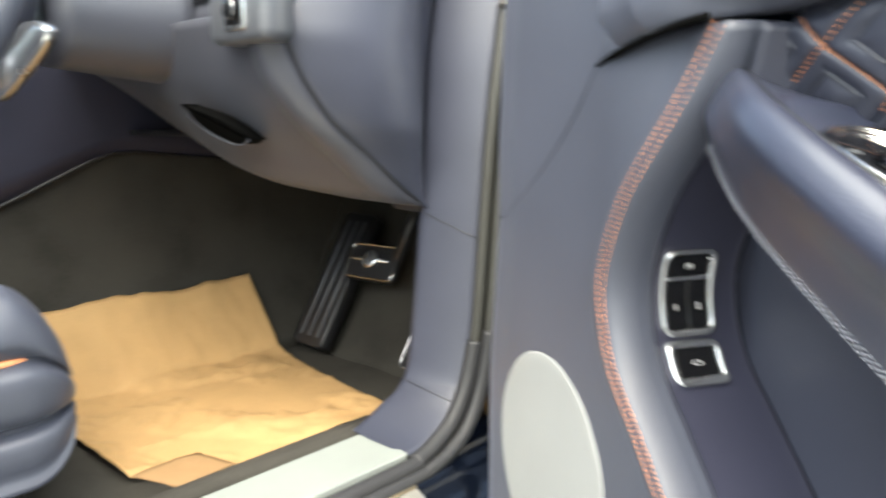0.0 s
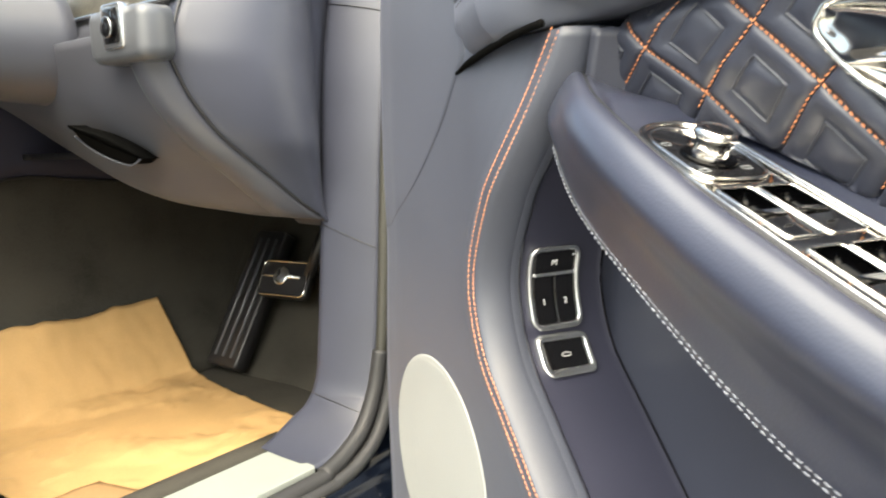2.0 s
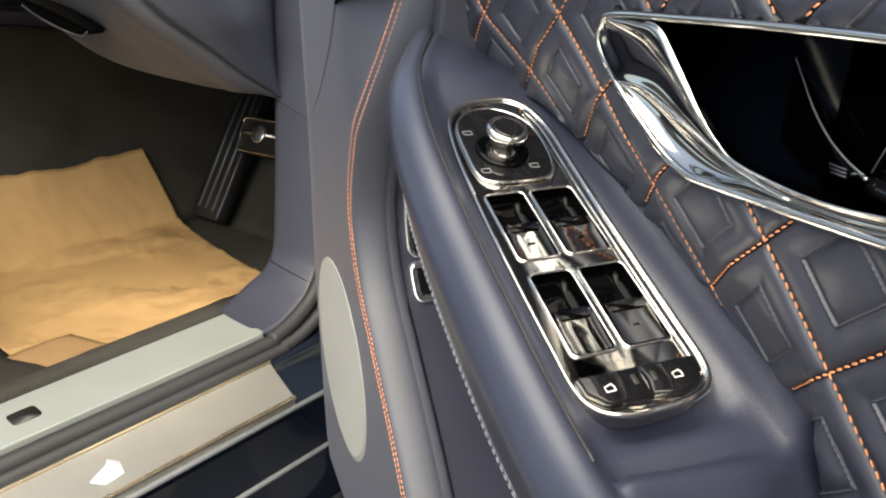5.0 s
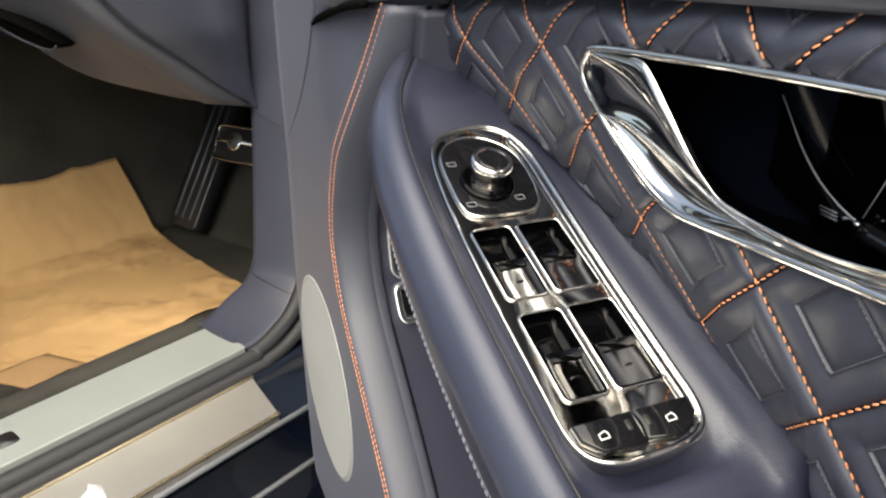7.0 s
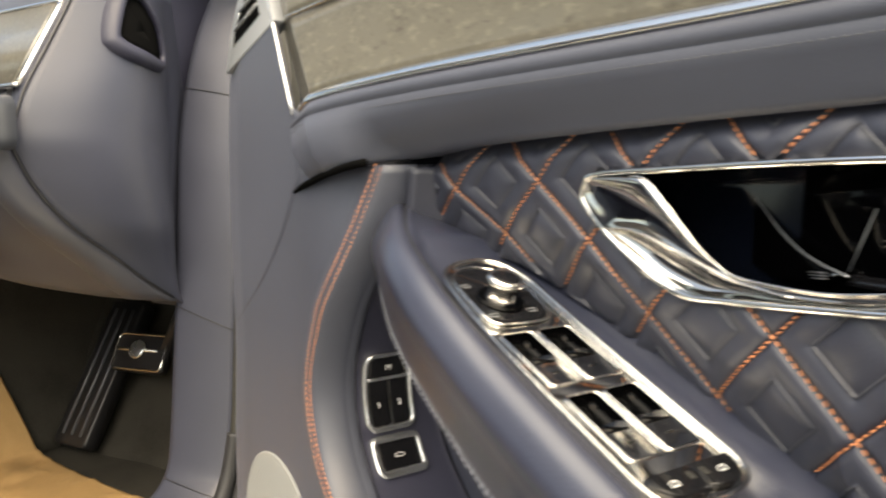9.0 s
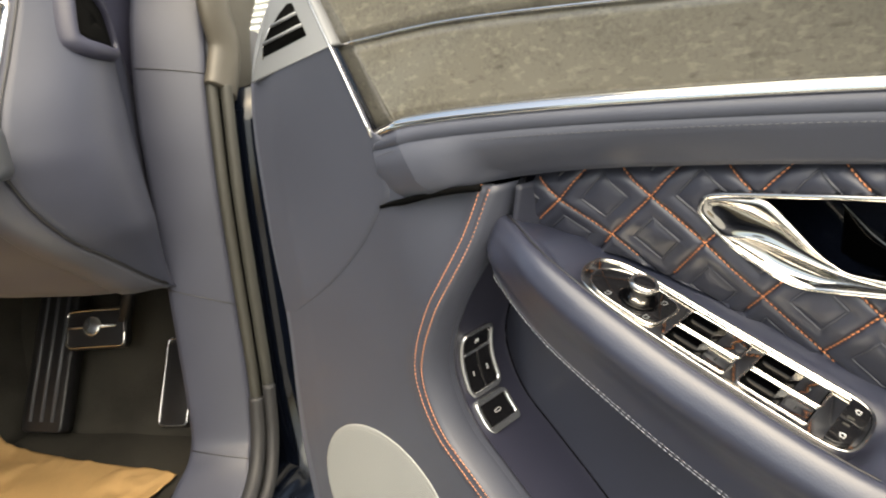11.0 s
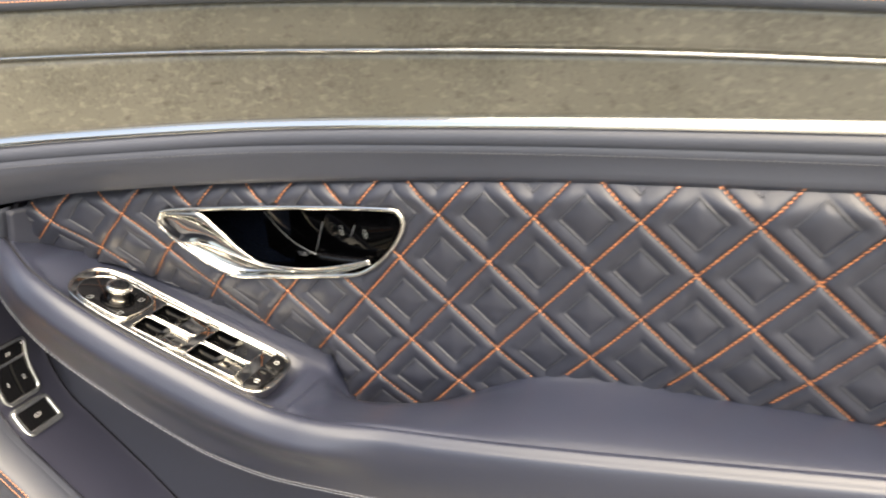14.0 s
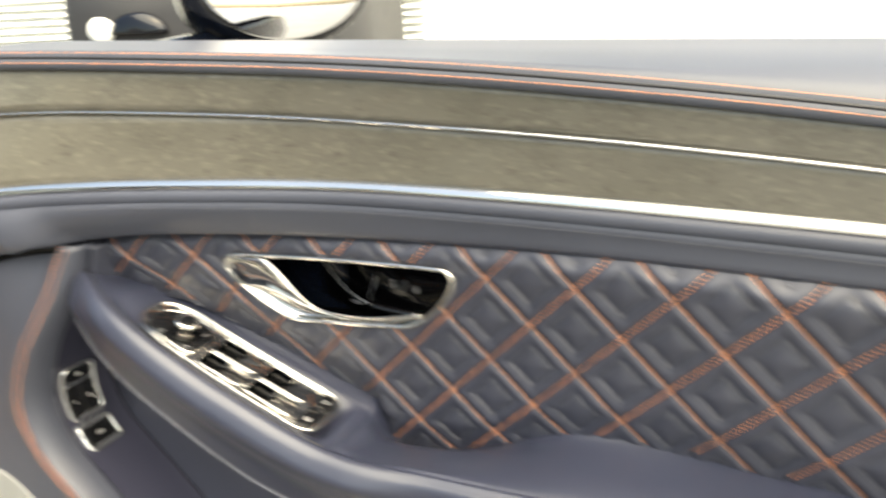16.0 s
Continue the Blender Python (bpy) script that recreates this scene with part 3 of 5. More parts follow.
def pad(u0, v0):
    """One quilted diamond: a puffed frame round an inner square with a raised rim and a soft middle, shaped to the panel."""
    half = (0.0, 0.14, 0.27, 0.375, 0.432, 0.466, 0.480, 0.489, 0.503, 0.512, 0.528, 0.57, 0.66, 0.78, 0.87, 0.94, 0.98, 1.0)
    line = [-x for x in half[:0:-1]] + list(half)
    n = len(line) - 1
    puff = 0.0031 + 0.0006 * noise.noise((u0 * 31, v0 * 47, 0.5))
    shape = curve(half, (puff, puff - 0.0002, puff - 0.0007, 0.0019, 0.0013, 0.0010, 0.0010, 0.0021, 0.0024, 0.0016, 0.0015, 0.0020, 0.0029, 0.0033, 0.0031, 0.0021, 0.0006, -0.0010))
    bm = bmesh.new()
    G = {}
    for i in range(n + 1):
        for j in range(n + 1):
            a, b = line[i], line[j]
            x, y = (a - b) / 2 * PU / 2, (a + b) / 2 * PV
            u, v = u0 + x, droop(u0 + x, v0 + y)
            if v > crease_v(u) + 0.012 or v < arm_q(u) - 0.020 or u < 0.128 + 0.25 * (v - 0.88) or u > rear_u(v) + 0.014:
                continue
            v = min(max(v, arm_q(u) - 0.009), crease_v(u) + 0.004)
            u = min(max(u, 0.140 + 0.25 * (v - 0.88)), rear_u(v) + 0.002)
            r = max(abs(a), abs(b))
            h = shape(r) + 0.0005 * noise.noise((u * 120, v * 120, 2.0))
            h *= min(max((crease_v(u) + 0.002 - v) / 0.010, 0.15), 1.0) if h > 0 else 1.0
            away = beside_handle(u, v)
            if away < -0.0068:
                continue
            if away < 0:
                # the leather ends at the handle's outline
                gx = (beside_handle(u + 0.0004, v) - away) / 0.0004
                gy = (beside_handle(u, v + 0.0004) - away) / 0.0004
                u, v, away = u - away * gx, v - away * gy, 0.0
            if away < 0.004:
                h = h * away / 0.004
            G[i, j] = bm.verts.new(d(u, v, quilt_w(u, v) + h))
    for i in range(n):
        for j in range(n):
            q = [G.get(k) for k in ((i, j), (i + 1, j), (i + 1, j + 1), (i, j + 1))]
            if all(q):
                bm.faces.new(q)
    loose = [v for v in bm.verts if not v.link_faces]
    bmesh.ops.delete(bm, geom=loose, context="VERTS")
    if len(bm.faces) < 6:
        bm.free()
        return
    rim = [e for e in bm.edges if len(e.link_faces) == 1]
    back = bmesh.ops.extrude_edge_only(bm, edges=rim)["geom"]
    for v in back:
        if isinstance(v, bmesh.types.BMVert):
            v.co.y += 0.0022
    bmesh.ops.recalc_face_normals(bm, faces=bm.faces)
    part("pad", bm, QUILT, quilt)
    ring = bmesh.new()
    q = 0.496
    corners = [(-q, -q), (q, -q), (q, q), (-q, q)]
    for (a0, b0), (a1, b1) in zip(corners, corners[1:] + corners[:1]):
        pts = []
        for i in range(13):
            a, e = a0 + (a1 - a0) * (i / 12 * 0.96 + 0.02), b0 + (b1 - b0) * (i / 12 * 0.96 + 0.02)
            u = u0 + (a - e) / 2 * PU / 2
            v = droop(u, v0 + (a + e) / 2 * PV)
            if beside_handle(u, v) > 0.001 and v < crease_v(u) and v > arm_q(u) - 0.004 and 0.142 + 0.25 * (v - 0.88) < u < rear_u(v):
                pts.append(d(u, v, quilt_w(u, v) + 0.0023))
        if len(pts) > 2:
            add_stitches(ring, pts, UPW, 0.0022, 0.0003, 0.00034, 0.0)
    if len(ring.faces):
        part("outline_stitch", ring, DARKTHREAD, quilt, "slate outline stitching")["kind"] = "stuff"
    else:
        ring.free()


for k in range(-7, 9):
    for m in range(-1, 8):
        pad(U0 + k * PU + (PU / 2 if m % 2 == 0 else 0.0), V0 - m * PV)
thread = bmesh.new()
for k in range(-9, 12):
    for sgn in (1, -1):
        pts = []
        for i in range(121):
            v = 0.945 - 0.30 * i / 120
            u = U0 + k * PU + sgn * (v - V0) / PV * PU / 2
            v = droop(u, v)
            shown = 0.142 + 0.25 * (v - 0.88) < u < rear_u(v) and arm_q(u) - 0.004 < v < crease_v(u) + 0.003 and beside_handle(u, v) > 0.0005
            if shown:
                pts.append(d(u, v, quilt_w(u, v) + 0.0016))
            if len(pts) > 2 and (not shown or i == 120):
                add_stitches(thread, pts, UPW, 0.0027, 0.0012, 0.00047, 0.0, 0.00022)
            if not shown:
                pts = []
part("diamond_stitching", thread, ORANGE, quilt, "orange diamond thread")["kind"] = "stuff"
# slanting rear panel with a turned edge and two stitched rows
rows = []
for v in span(0.50, 0.945, 50):
    e = rear_u(v)
    out = -0.030
    rows.append([d(e - 0.002, v, -0.075), d(e, v, -0.062), d(e + 0.002, v, -0.045), d(e + 0.0035, v, out - 0.004), d(e + 0.006, v, out - 0.0005), d(e + 0.010, v, out)] + [d(e + x, v, out + (-0.0012 if abs(x - 0.034) < 0.0015 else 0.0)) for x in (0.02, 0.0315, 0.033, 0.034, 0.035, 0.0365, 0.05, 0.08, 0.14, 0.28)])
rear = part("rear_panel", sheet(rows, (0, 0.004, 0)), LEATHER, door, "smooth leather end panel with a double orange seam")
for off in (0.028, 0.040):
    part("thread", stitches([d(rear_u(v) + off, v, -0.0296) for v in span(0.52, 0.90, 60)], UPW, 0.0030, 0.0008, 0.0005), ORANGE, rear, "orange thread")["kind"] = "stuff"
# leather fillet that closes the quilt towards the front panel
rows = [[d(0.137 + 0.012 * s + 0.25 * (v - 0.88), v, -0.026 - 0.034 * s ** 0.8) for s in span(0, 1, 8)] for v in span(0.855, 0.906, 10)]
part("corner_fillet", sheet(rows, (0, 0.006, 0)), QUILT, door, "dark leather fillet")

# ---- armrest with its bolster ----
arm_s = curve((0.11, 0.14, 0.18, 0.22, 0.26, 0.30, 0.34, 0.38, 0.42, 0.47, 0.55, 0.65, 0.76, 0.88, 1.1), (0.884, 0.877, 0.864, 0.847, 0.8275, 0.8075, 0.7900, 0.7735, 0.7610, 0.7545, 0.7525, 0.7545, 0.759, 0.764, 0.770))
arm_sw = curve((0.11, 0.14, 0.18, 0.22, 0.26, 0.34, 0.5, 1.1), (-0.040, -0.024, -0.003, 0.007, 0.0105, 0.0115, 0.012, 0.012))
arm_b = curve((0.11, 0.12, 0.18, 0.24, 0.30, 0.344, 0.397, 0.451, 0.552, 1.1), (0.846, 0.836, 0.800, 0.767, 0.733, 0.7115, 0.6975, 0.693, 0.690, 0.690))
arm_bw = curve((0.11, 0.12, 0.18, 0.24, 0.36, 1.1), (-0.018, -0.012, 0.009, 0.016, 0.0150, 0.015))


def top_plane(u):
    return 0.832 - 0.414 * (u - 0.229) - 0.0035


def arm_section(u):
    q, s, b = arm_q(u), arm_s(u), arm_b(u)
    sw, bw = arm_sw(u), arm_bw(u)
    e = min(max((u - 0.44) / 0.08, 0.0), 1.0)
    e = e * e * (3 - 2 * e)
    sw = sw - 0.004 * e
    if u < 0.42:
        # the pack lies in a shallow dish; in front of it the top is one slant from quilt to seam
        k = min(max((u - 0.176) / 0.024, 0.0), 1.0)
        k = k * k * (3 - 2 * k)
        dip = 0.011 if 0.205 < u < 0.405 else 0.0
        plane = top_plane(u)

        def deck(w):
            slant = q + (s - 0.0015 - q) * min(max((w + 0.072) / (sw + 0.072), 0.0), 1.0)
            return slant + (plane - slant) * k
        crown = [(-0.098, q - 0.004), (-0.076, q * (1 - k) + min(q, plane + 0.003) * k), (-0.066, deck(-0.066)), (-0.048, deck(-0.048) - dip), (-0.018, deck(-0.018) - dip * (0.0 if sw < 0.0 else 1.0)) if sw > -0.006 else (-0.040, deck(-0.040)), (sw - 0.010, deck(sw - 0.010) + 0.12 * k * (s - plane))]
    else:
        mid = s + (q - s) * 0.55 - 0.002
        crown = [(-0.098, q - 0.004), (-0.076, q), (-0.066, q * 0.4 + mid * 0.6), (-0.048, s + (q - s) * 0.42), (-0.018, s + (q - s) * 0.22 + 0.002 * e), (sw - 0.010, s + (q - s) * 0.08 + 0.002 * e)]
    return crown + [(sw - 0.003, s - (0.003 * k if u < 0.42 else 0.003 * max(0.0, 1 - (u - 0.42) / 0.06)) - 0.0005 + 0.0016 * e), (sw, s - 0.001 * max(0.0, 1 - max(u - 0.42, 0.0) / 0.06)), (sw + 0.0040 - 0.0012 * e, s + 0.0008 - 0.0004 * e), (sw + 0.0105 - 0.0038 * e, s - 0.0010 - 0.0008 * e), (sw + 0.0165 - 0.0052 * e, s - 0.0075 + 0.0022 * e), (sw + 0.0205 - 0.0070 * e, s * 0.72 + b * 0.28), (bw + 0.006, s * 0.4 + b * 0.6), (bw + 0.002, b + 0.006), (bw, b), (bw - 0.004, b - 0.004), (bw - 0.02, b - 0.006), (-0.05, b - 0.004), (-0.098, b)]


rings = []
us = [0.112 + 0.0007 * i * i for i in range(9)] + span(0.165, 0.405, 30) + span(0.410, 0.445, 12) + span(0.455, 0.868, 40) + [0.874, 0.879, 0.884, 0.888, 0.891, 0.8928]
for u in us:
    sec = spline([(w, v, 0) for w, v in arm_section(u)], 64, True)
    if u < 0.128:
        f = math.sqrt(max(1 - ((0.128 - u) / 0.0165) ** 2, 0.0)) * 0.95 + 0.05
        base = spline([(w, v, 0) for w, v in arm_section(u)], 64, True)
        cw, cv = -0.050, (arm_s(u) + arm_b(u)) / 2
        sec = [Vector((cw + (p.x - cw) * (0.35 + 0.65 * f), cv + (p.y - cv) * f, 0)) for p in base]
    if u > 0.87:
        f = math.sqrt(max(1 - ((u - 0.87) / 0.0230) ** 2, 0.0))
        cw, cv = -0.05, arm_s(u) - 0.03
        sec = [Vector((p.x + (cw - p.x) * 0.10 * (1 - f) if p.x > cw else p.x, p.y + (cv - p.y) * 0.12 * (1 - f), 0)) for p in sec]
    k = min(max((u - 0.80) / 0.09, 0.0), 1.0)
    rings.append([d(u + k * 0.40 * min(p.y - 0.768, 0.0), p.y, p.x) for p in sec])
SEAM = [d(u, arm_s(u) - 0.0004, arm_sw(u) + 0.0004) for u in span(0.122, 0.415, 60)]
arm = part("armrest", loft(rings), BOLSTER, door, "sloping padded leather armrest with stitched bolster")
part("seam", tube(SEAM, 0.0009, 6), PLASTIC, arm, "dark seam")
line = [d(u, arm_b(u) + 0.001, arm_bw(u) + 0.0012) for u in span(0.125, 0.85, 140)]
for side in (0.0013, -0.0013):
    part("thread", stitches(line, UPW, 0.0034, 0.0012, 0.00038, side), PALE, arm, "pale grey thread")["kind"] = "stuff"

# ---- window switch pack on the armrest ----
SLOPE = math.atan(0.414)
SA = Vector((math.cos(SLOPE), 0, -math.sin(SLOPE)))
SN = Vector((math.sin(SLOPE), 0, math.cos(SLOPE)))
SO = d(0.229, 0.832, 0)


def s(x, y, h):
    """A point on the switch pack: x down the slope, y out from the door, h off its face."""
    return SO + SA * x + UPW * y + SN * h


outline = [(p.x, p.y) for p in spline([(-0.0315, -0.040, 0), (-0.029, -0.024, 0), (-0.020, -0.011, 0), (-0.004, -0.0045, 0), (0.025, -0.0005, 0), (0.065, 0.0018, 0), (0.105, 0.0030, 0), (0.145, 0.0033, 0), (0.166, 0.0030, 0), (0.1765, -0.0015, 0), (0.181, -0.011, 0), (0.1822, -0.025, 0), (0.181, -0.042, 0), (0.1765, -0.0525, 0), (0.166, -0.0572, 0), (0.145, -0.0578, 0), (0.105, -0.0585, 0), (0.065, -0.0595, 0), (0.025, -0.0612, 0), (-0.001, -0.0618, 0), (-0.020, -0.0575, 0), (-0.029, -0.050, 0)], 110, True)]
WELLS = [rounded(x1 - x0, y1 - y0, 0.003, 4, (x0 + x1) / 2, (y0 + y1) / 2) for x0, x1 in ((0.0500, 0.0965), (0.1052, 0.1522)) for y0, y1 in ((-0.0245, -0.0035), (-0.0515, -0.0280))]
bm = bmesh.new()
loops = []
for o in [outline] + WELLS:
    vs = [bm.verts.new(s(x, y, 0.0012)) for x, y in o]
    loops.append([bm.edges.new((p, q)) for p, q in zip(vs, vs[1:] + vs[:1])])
bmesh.ops.triangle_fill(bm, use_beauty=True, edges=[e for l in loops for e in l])
skirt = bmesh.ops.extrude_edge_only(bm, edges=loops[0])["geom"]
for g in skirt:
    if isinstance(g, bmesh.types.BMVert):
        g.co -= SN * 0.010
bmesh.ops.recalc_face_normals(bm, faces=bm.faces)
pack = part("switch_pack", bm, PLATE, door, "chrome window switch pack with mirror knob", False)
part("rim", tube([s(x, y, 0.0013) for x, y in outline], lambda t: 0.0017 if outline[round(t * 109)][1] < -0.012 else 0.0008 + 0.0009 * min(max((-outline[round(t * 109)][1] + 0.002) / 0.014, 0.0), 1.0), 8, 1.0, SN, True), CHROME, pack)
edge = [(x, y) for x, y in outline if y < -0.030]
edge.sort()
part("rim_bevel", sheet([[s(x, y + 0.0010 + 0.0052 * t, 0.0014 + 0.0018 * math.sin(t * 2.2)) for t in span(0, 1, 7)] for x, y in edge if -0.018 < x < 0.172], SN * -0.001), CHROME, pack, "bright bevelled rim")
zone = [(p.x, p.y) for p in spline([(-0.022, -0.030, 0), (-0.0165, -0.0155, 0), (-0.004, -0.0085, 0), (0.020, -0.0062, 0), (0.034, -0.0062, 0), (0.0405, -0.010, 0), (0.043, -0.024, 0), (0.0425, -0.040, 0), (0.036, -0.0480, 0), (0.018, -0.0522, 0), (-0.004, -0.0515, 0), (-0.017, -0.043, 0)], 60, True)]
part("control_face", slab(zone, 0.0026, 0.0, s, 0.0006), GLOSS, pack, "black mirror control face")
part("control_rim", tube([s(x, y, 0.0022) for x, y in zone], 0.0009, 6, 1.0, SN, True), CHROME, pack)
KX, KY = 0.018, -0.0262


def turned(profile, cx, cy, place, n=32):
    """A turned shape: (radius, height) stations round (cx, cy)."""
    return loft([[place(cx + r * math.cos(2 * math.pi * k / n), cy + r * math.sin(2 * math.pi * k / n), h) for k in range(n)] for r, h in profile])


part("knob_collar", turned([(0.0148, 0.002), (0.0148, 0.0036), (0.0138, 0.0046), (0.0118, 0.0048)], KX, KY, s), INK, pack, "black collar")
part("knob", turned([(0.0105, 0.002), (0.0092, 0.005), (0.0089, 0.010), (0.0096, 0.0122), (0.0108, 0.0138), (0.0110, 0.0160), (0.0103, 0.0180), (0.0088, 0.0184), (0.0080, 0.0176)], KX, KY, s), CHROME, pack, "chrome mirror knob")
part("knob_cap", turned([(0.0080, 0.0170), (0.0080, 0.0179), (0.006, 0.0183), (0.002, 0.0184)], KX, KY, s), GLOSS, pack, "black knob cap")
for x, y in ((0.0002, -0.0127), (0.0325, -0.0385), (0.0330, -0.0112)):
    part("mirror_mark", tube([s(x + a * 0.0016, y + b * 0.0024, 0.003) for a, b in ((-1, -1), (-1, 1), (0.4, 1), (1, 0.3), (1, -1))], 0.00026, 5, 1.0, SN, True), GREYPLASTIC, pack)

# four window switches in wells
for x0, x1 in ((0.0500, 0.0965), (0.1052, 0.1522)):
    for y0, y1 in ((-0.0245, -0.0035), (-0.0515, -0.0280)):
        cx, cy = (x0 + x1) / 2, (y0 + y1) / 2
        o = rounded(x1 - x0, y1 - y0, 0.003, 4, cx, cy)
        bm = loft([[s(x, y, 0.0012) for x, y in o], [s(x, y, -0.004) for x, y in o], [s(cx + (x - cx) * 0.94, cy + (y - cy) * 0.92, -0.0065) for x, y in o], [s(cx + (x - cx) * 0.5, cy + (y - cy) * 0.5, -0.007) for x, y in o]], True, False)
        bm.faces.new([bm.verts.new(s(cx + (x - cx) * 0.5, cy + (y - cy) * 0.5, -0.007)) for x, y in o])
        bmesh.ops.reverse_faces(bm, faces=bm.faces)
        part("switch_well", bm, INK, pack, "black hollow switch well")
        part("well_rim", tube([s(x, y, 0.0014) for x, y in o], 0.0008, 6, 1.0, SN, True), CHROME, pack)
        prof = [(0.0215, -0.0070), (0.0216, -0.0015), (0.0226, 0.0008), (0.0240, 0.0016), (0.0270, 0.0016), (0.033, 0.0010), (0.040, 0.0006), (0.0450, 0.0005)]
        rk = [[s(x0 + px, y0 + 0.0016 + (y1 - y0 - 0.0032) * j / 6, ph + (0.0006 if j in (0, 6) and ph > 0 else 0.0)) for j in range(7)] for px, ph in prof]
        rocker = part("rocker", sheet(rk, SN * -0.0015), PLATE, pack, "chrome window rocker")
        autosmooth(rocker, 40)
        part("rocker_face", slab(rounded(0.0052, y1 - y0 - 0.006, 0.0008, 2, x0 + 0.0256, cy), 0.0022, 0.0008, s), INK, pack, "black rocker lip")
        part("rocker_mark", slab(rounded(0.0008, 0.0042, 0.0003, 2, x0 + 0.036, cy), 0.0014, 0.0004, s), GLOSS, pack)
# two black lock buttons at the end
for y0, y1 in ((-0.0258, 0.0005), (-0.0525, -0.0266)):
    n = [(0.1632, y0), (0.1632, y1), (0.1705, y1 - 0.0008), (0.1765, y1 - 0.007 if y1 > -0.01 else y1), (0.1783, y0 if y1 > -0.01 else y0 + 0.012), (0.176, y0 if y1 > -0.01 else y0 + 0.004), (0.170, y0)]
    part("lock_button", slab(n, 0.0042, 0.0, s, 0.0008), GLOSS, pack, "black lock button")
    cy = (y0 + y1) / 2 + (0.003 if y1 > -0.01 else -0.001)
    part("lock_mark", tube([s(0.1705 + a * 0.0016, cy + b * 0.0020, 0.0044) for a, b in ((-1, -0.6), (-0.4, 1), (1, 1), (1, -1), (-0.2, -1))], 0.0003, 5, 1.0, SN, True), MARK, pack)
    part("tell_tale", slab(rounded(0.0045, 0.0022, 0.0005, 2, 0.169, y0 + 0.004 if y1 > -0.01 else y1 - 0.004), 0.0045, 0.004, s), RUBBER, pack)

# ---- inner door handle ----


def hplace(x, y, h):
    return d(x, y, quilt_w0(x) + 0.08 * (y - 0.84) + 0.0008 + h)


def flow(points, n=70):
    return spline([(x, y, 0) for x, y in points], n)


def ribbon(upper, lower, heights, full):
    """A polished skin between two lines of equal count; its relief fades where the lines draw together."""
    shape = curve(*heights)
    rows = []
    for a, e in zip(upper, lower):
        wide = min((a - e).length / full, 1.0)
        rows.append([hplace(a.x + (e.x - a.x) * t, a.y + (e.y - a.y) * t, 0.0030 + wide * shape(t)) for t in span(0, 1, 41)])
    return sheet(rows, (0, 0.0025, 0))


def hdeep(x, y, h):
    """A point in the handle's dish, whose black floor slants inwards towards the hinge."""
    return d(x, y, -0.090 + 0.278 * (x - 0.4135) + h)


handle = part("door_handle", slab(hout, -0.004, -0.008, hdeep, 0.001), INK, door, "black and chrome inner door handle in a bezel")
part("bezel", tube([hplace(x, y, 0.0026) for x, y in hout], 0.0019, 10, 1.0, UPW, True), CHROME, handle, "rounded chrome bezel")
part("bezel_wall", loft([[hplace(x, y, h) for x, y in hout] for h in (-0.003, 0.0024)], True, False), CHROME, handle, "polished inner wall of the bezel")
part("dish_wall", loft([[hdeep(x, y, -0.005) for x, y in hout], [hplace(x, y, -0.0028) for x, y in hout]], True, False), INK, handle, "black wall of the dish")
# chrome scroll: a folded blade at the front over a hollow cup, both running out along the lower edge
edge_line = flow([(0.286, 0.8975), (0.297, 0.8982), (0.310, 0.8982), (0.3235, 0.8965), (0.3365, 0.884), (0.353, 0.8655), (0.3635, 0.857), (0.376, 0.8513), (0.411, 0.8488), (0.440, 0.8515), (0.476, 0.8588)])
ridge_line = flow([(0.2830, 0.8945), (0.2812, 0.887), (0.286, 0.879), (0.2955, 0.8698), (0.319, 0.8690), (0.342, 0.8610), (0.3665, 0.8520), (0.3815, 0.8483), (0.406, 0.8454), (0.440, 0.8475), (0.476, 0.8567)])
cup_top = flow([(0.2955, 0.8698), (0.308, 0.8706), (0.319, 0.8690), (0.342, 0.8610), (0.3665, 0.8520), (0.3815, 0.8483), (0.406, 0.8454), (0.440, 0.8475), (0.476, 0.8567)])
cup_low = flow([(0.2945, 0.8690), (0.301, 0.8635), (0.310, 0.8565), (0.325, 0.8462), (0.346, 0.8395), (0.366, 0.8390), (0.396, 0.8405), (0.440, 0.8445), (0.476, 0.8553)])
part("blade", ribbon(edge_line, ridge_line, ((0.0, 0.05, 0.14, 0.20, 0.27, 0.45, 0.75, 0.93, 1.0), (0.0000, 0.0016, 0.0022, 0.0018, -0.0004, -0.0012, -0.0004, 0.0010, 0.0012)), 0.022), PLATE, handle, "folded chrome blade")
part("cup", ribbon(cup_top, cup_low, ((0.0, 0.08, 0.25, 0.5, 0.75, 0.93, 1.0), (0.0012, 0.0006, -0.0034, -0.0062, -0.0046, -0.0006, 0.0)), 0.018), PLATE, handle, "hollow chrome cup")
part("scroll_edge", tube([hplace(p.x, p.y, 0.0034) for p in edge_line[16:]], lambda t: 0.0006 + 0.0005 * max(0.0, t - 0.97) / 0.03, 8, 1.0, UPW), CHROME, handle)
part("ridge", tube([hplace(p.x, p.y, 0.0040) for p in cup_top[:52]], lambda t: 0.0005, 8, 1.0, UPW), CHROME, handle)
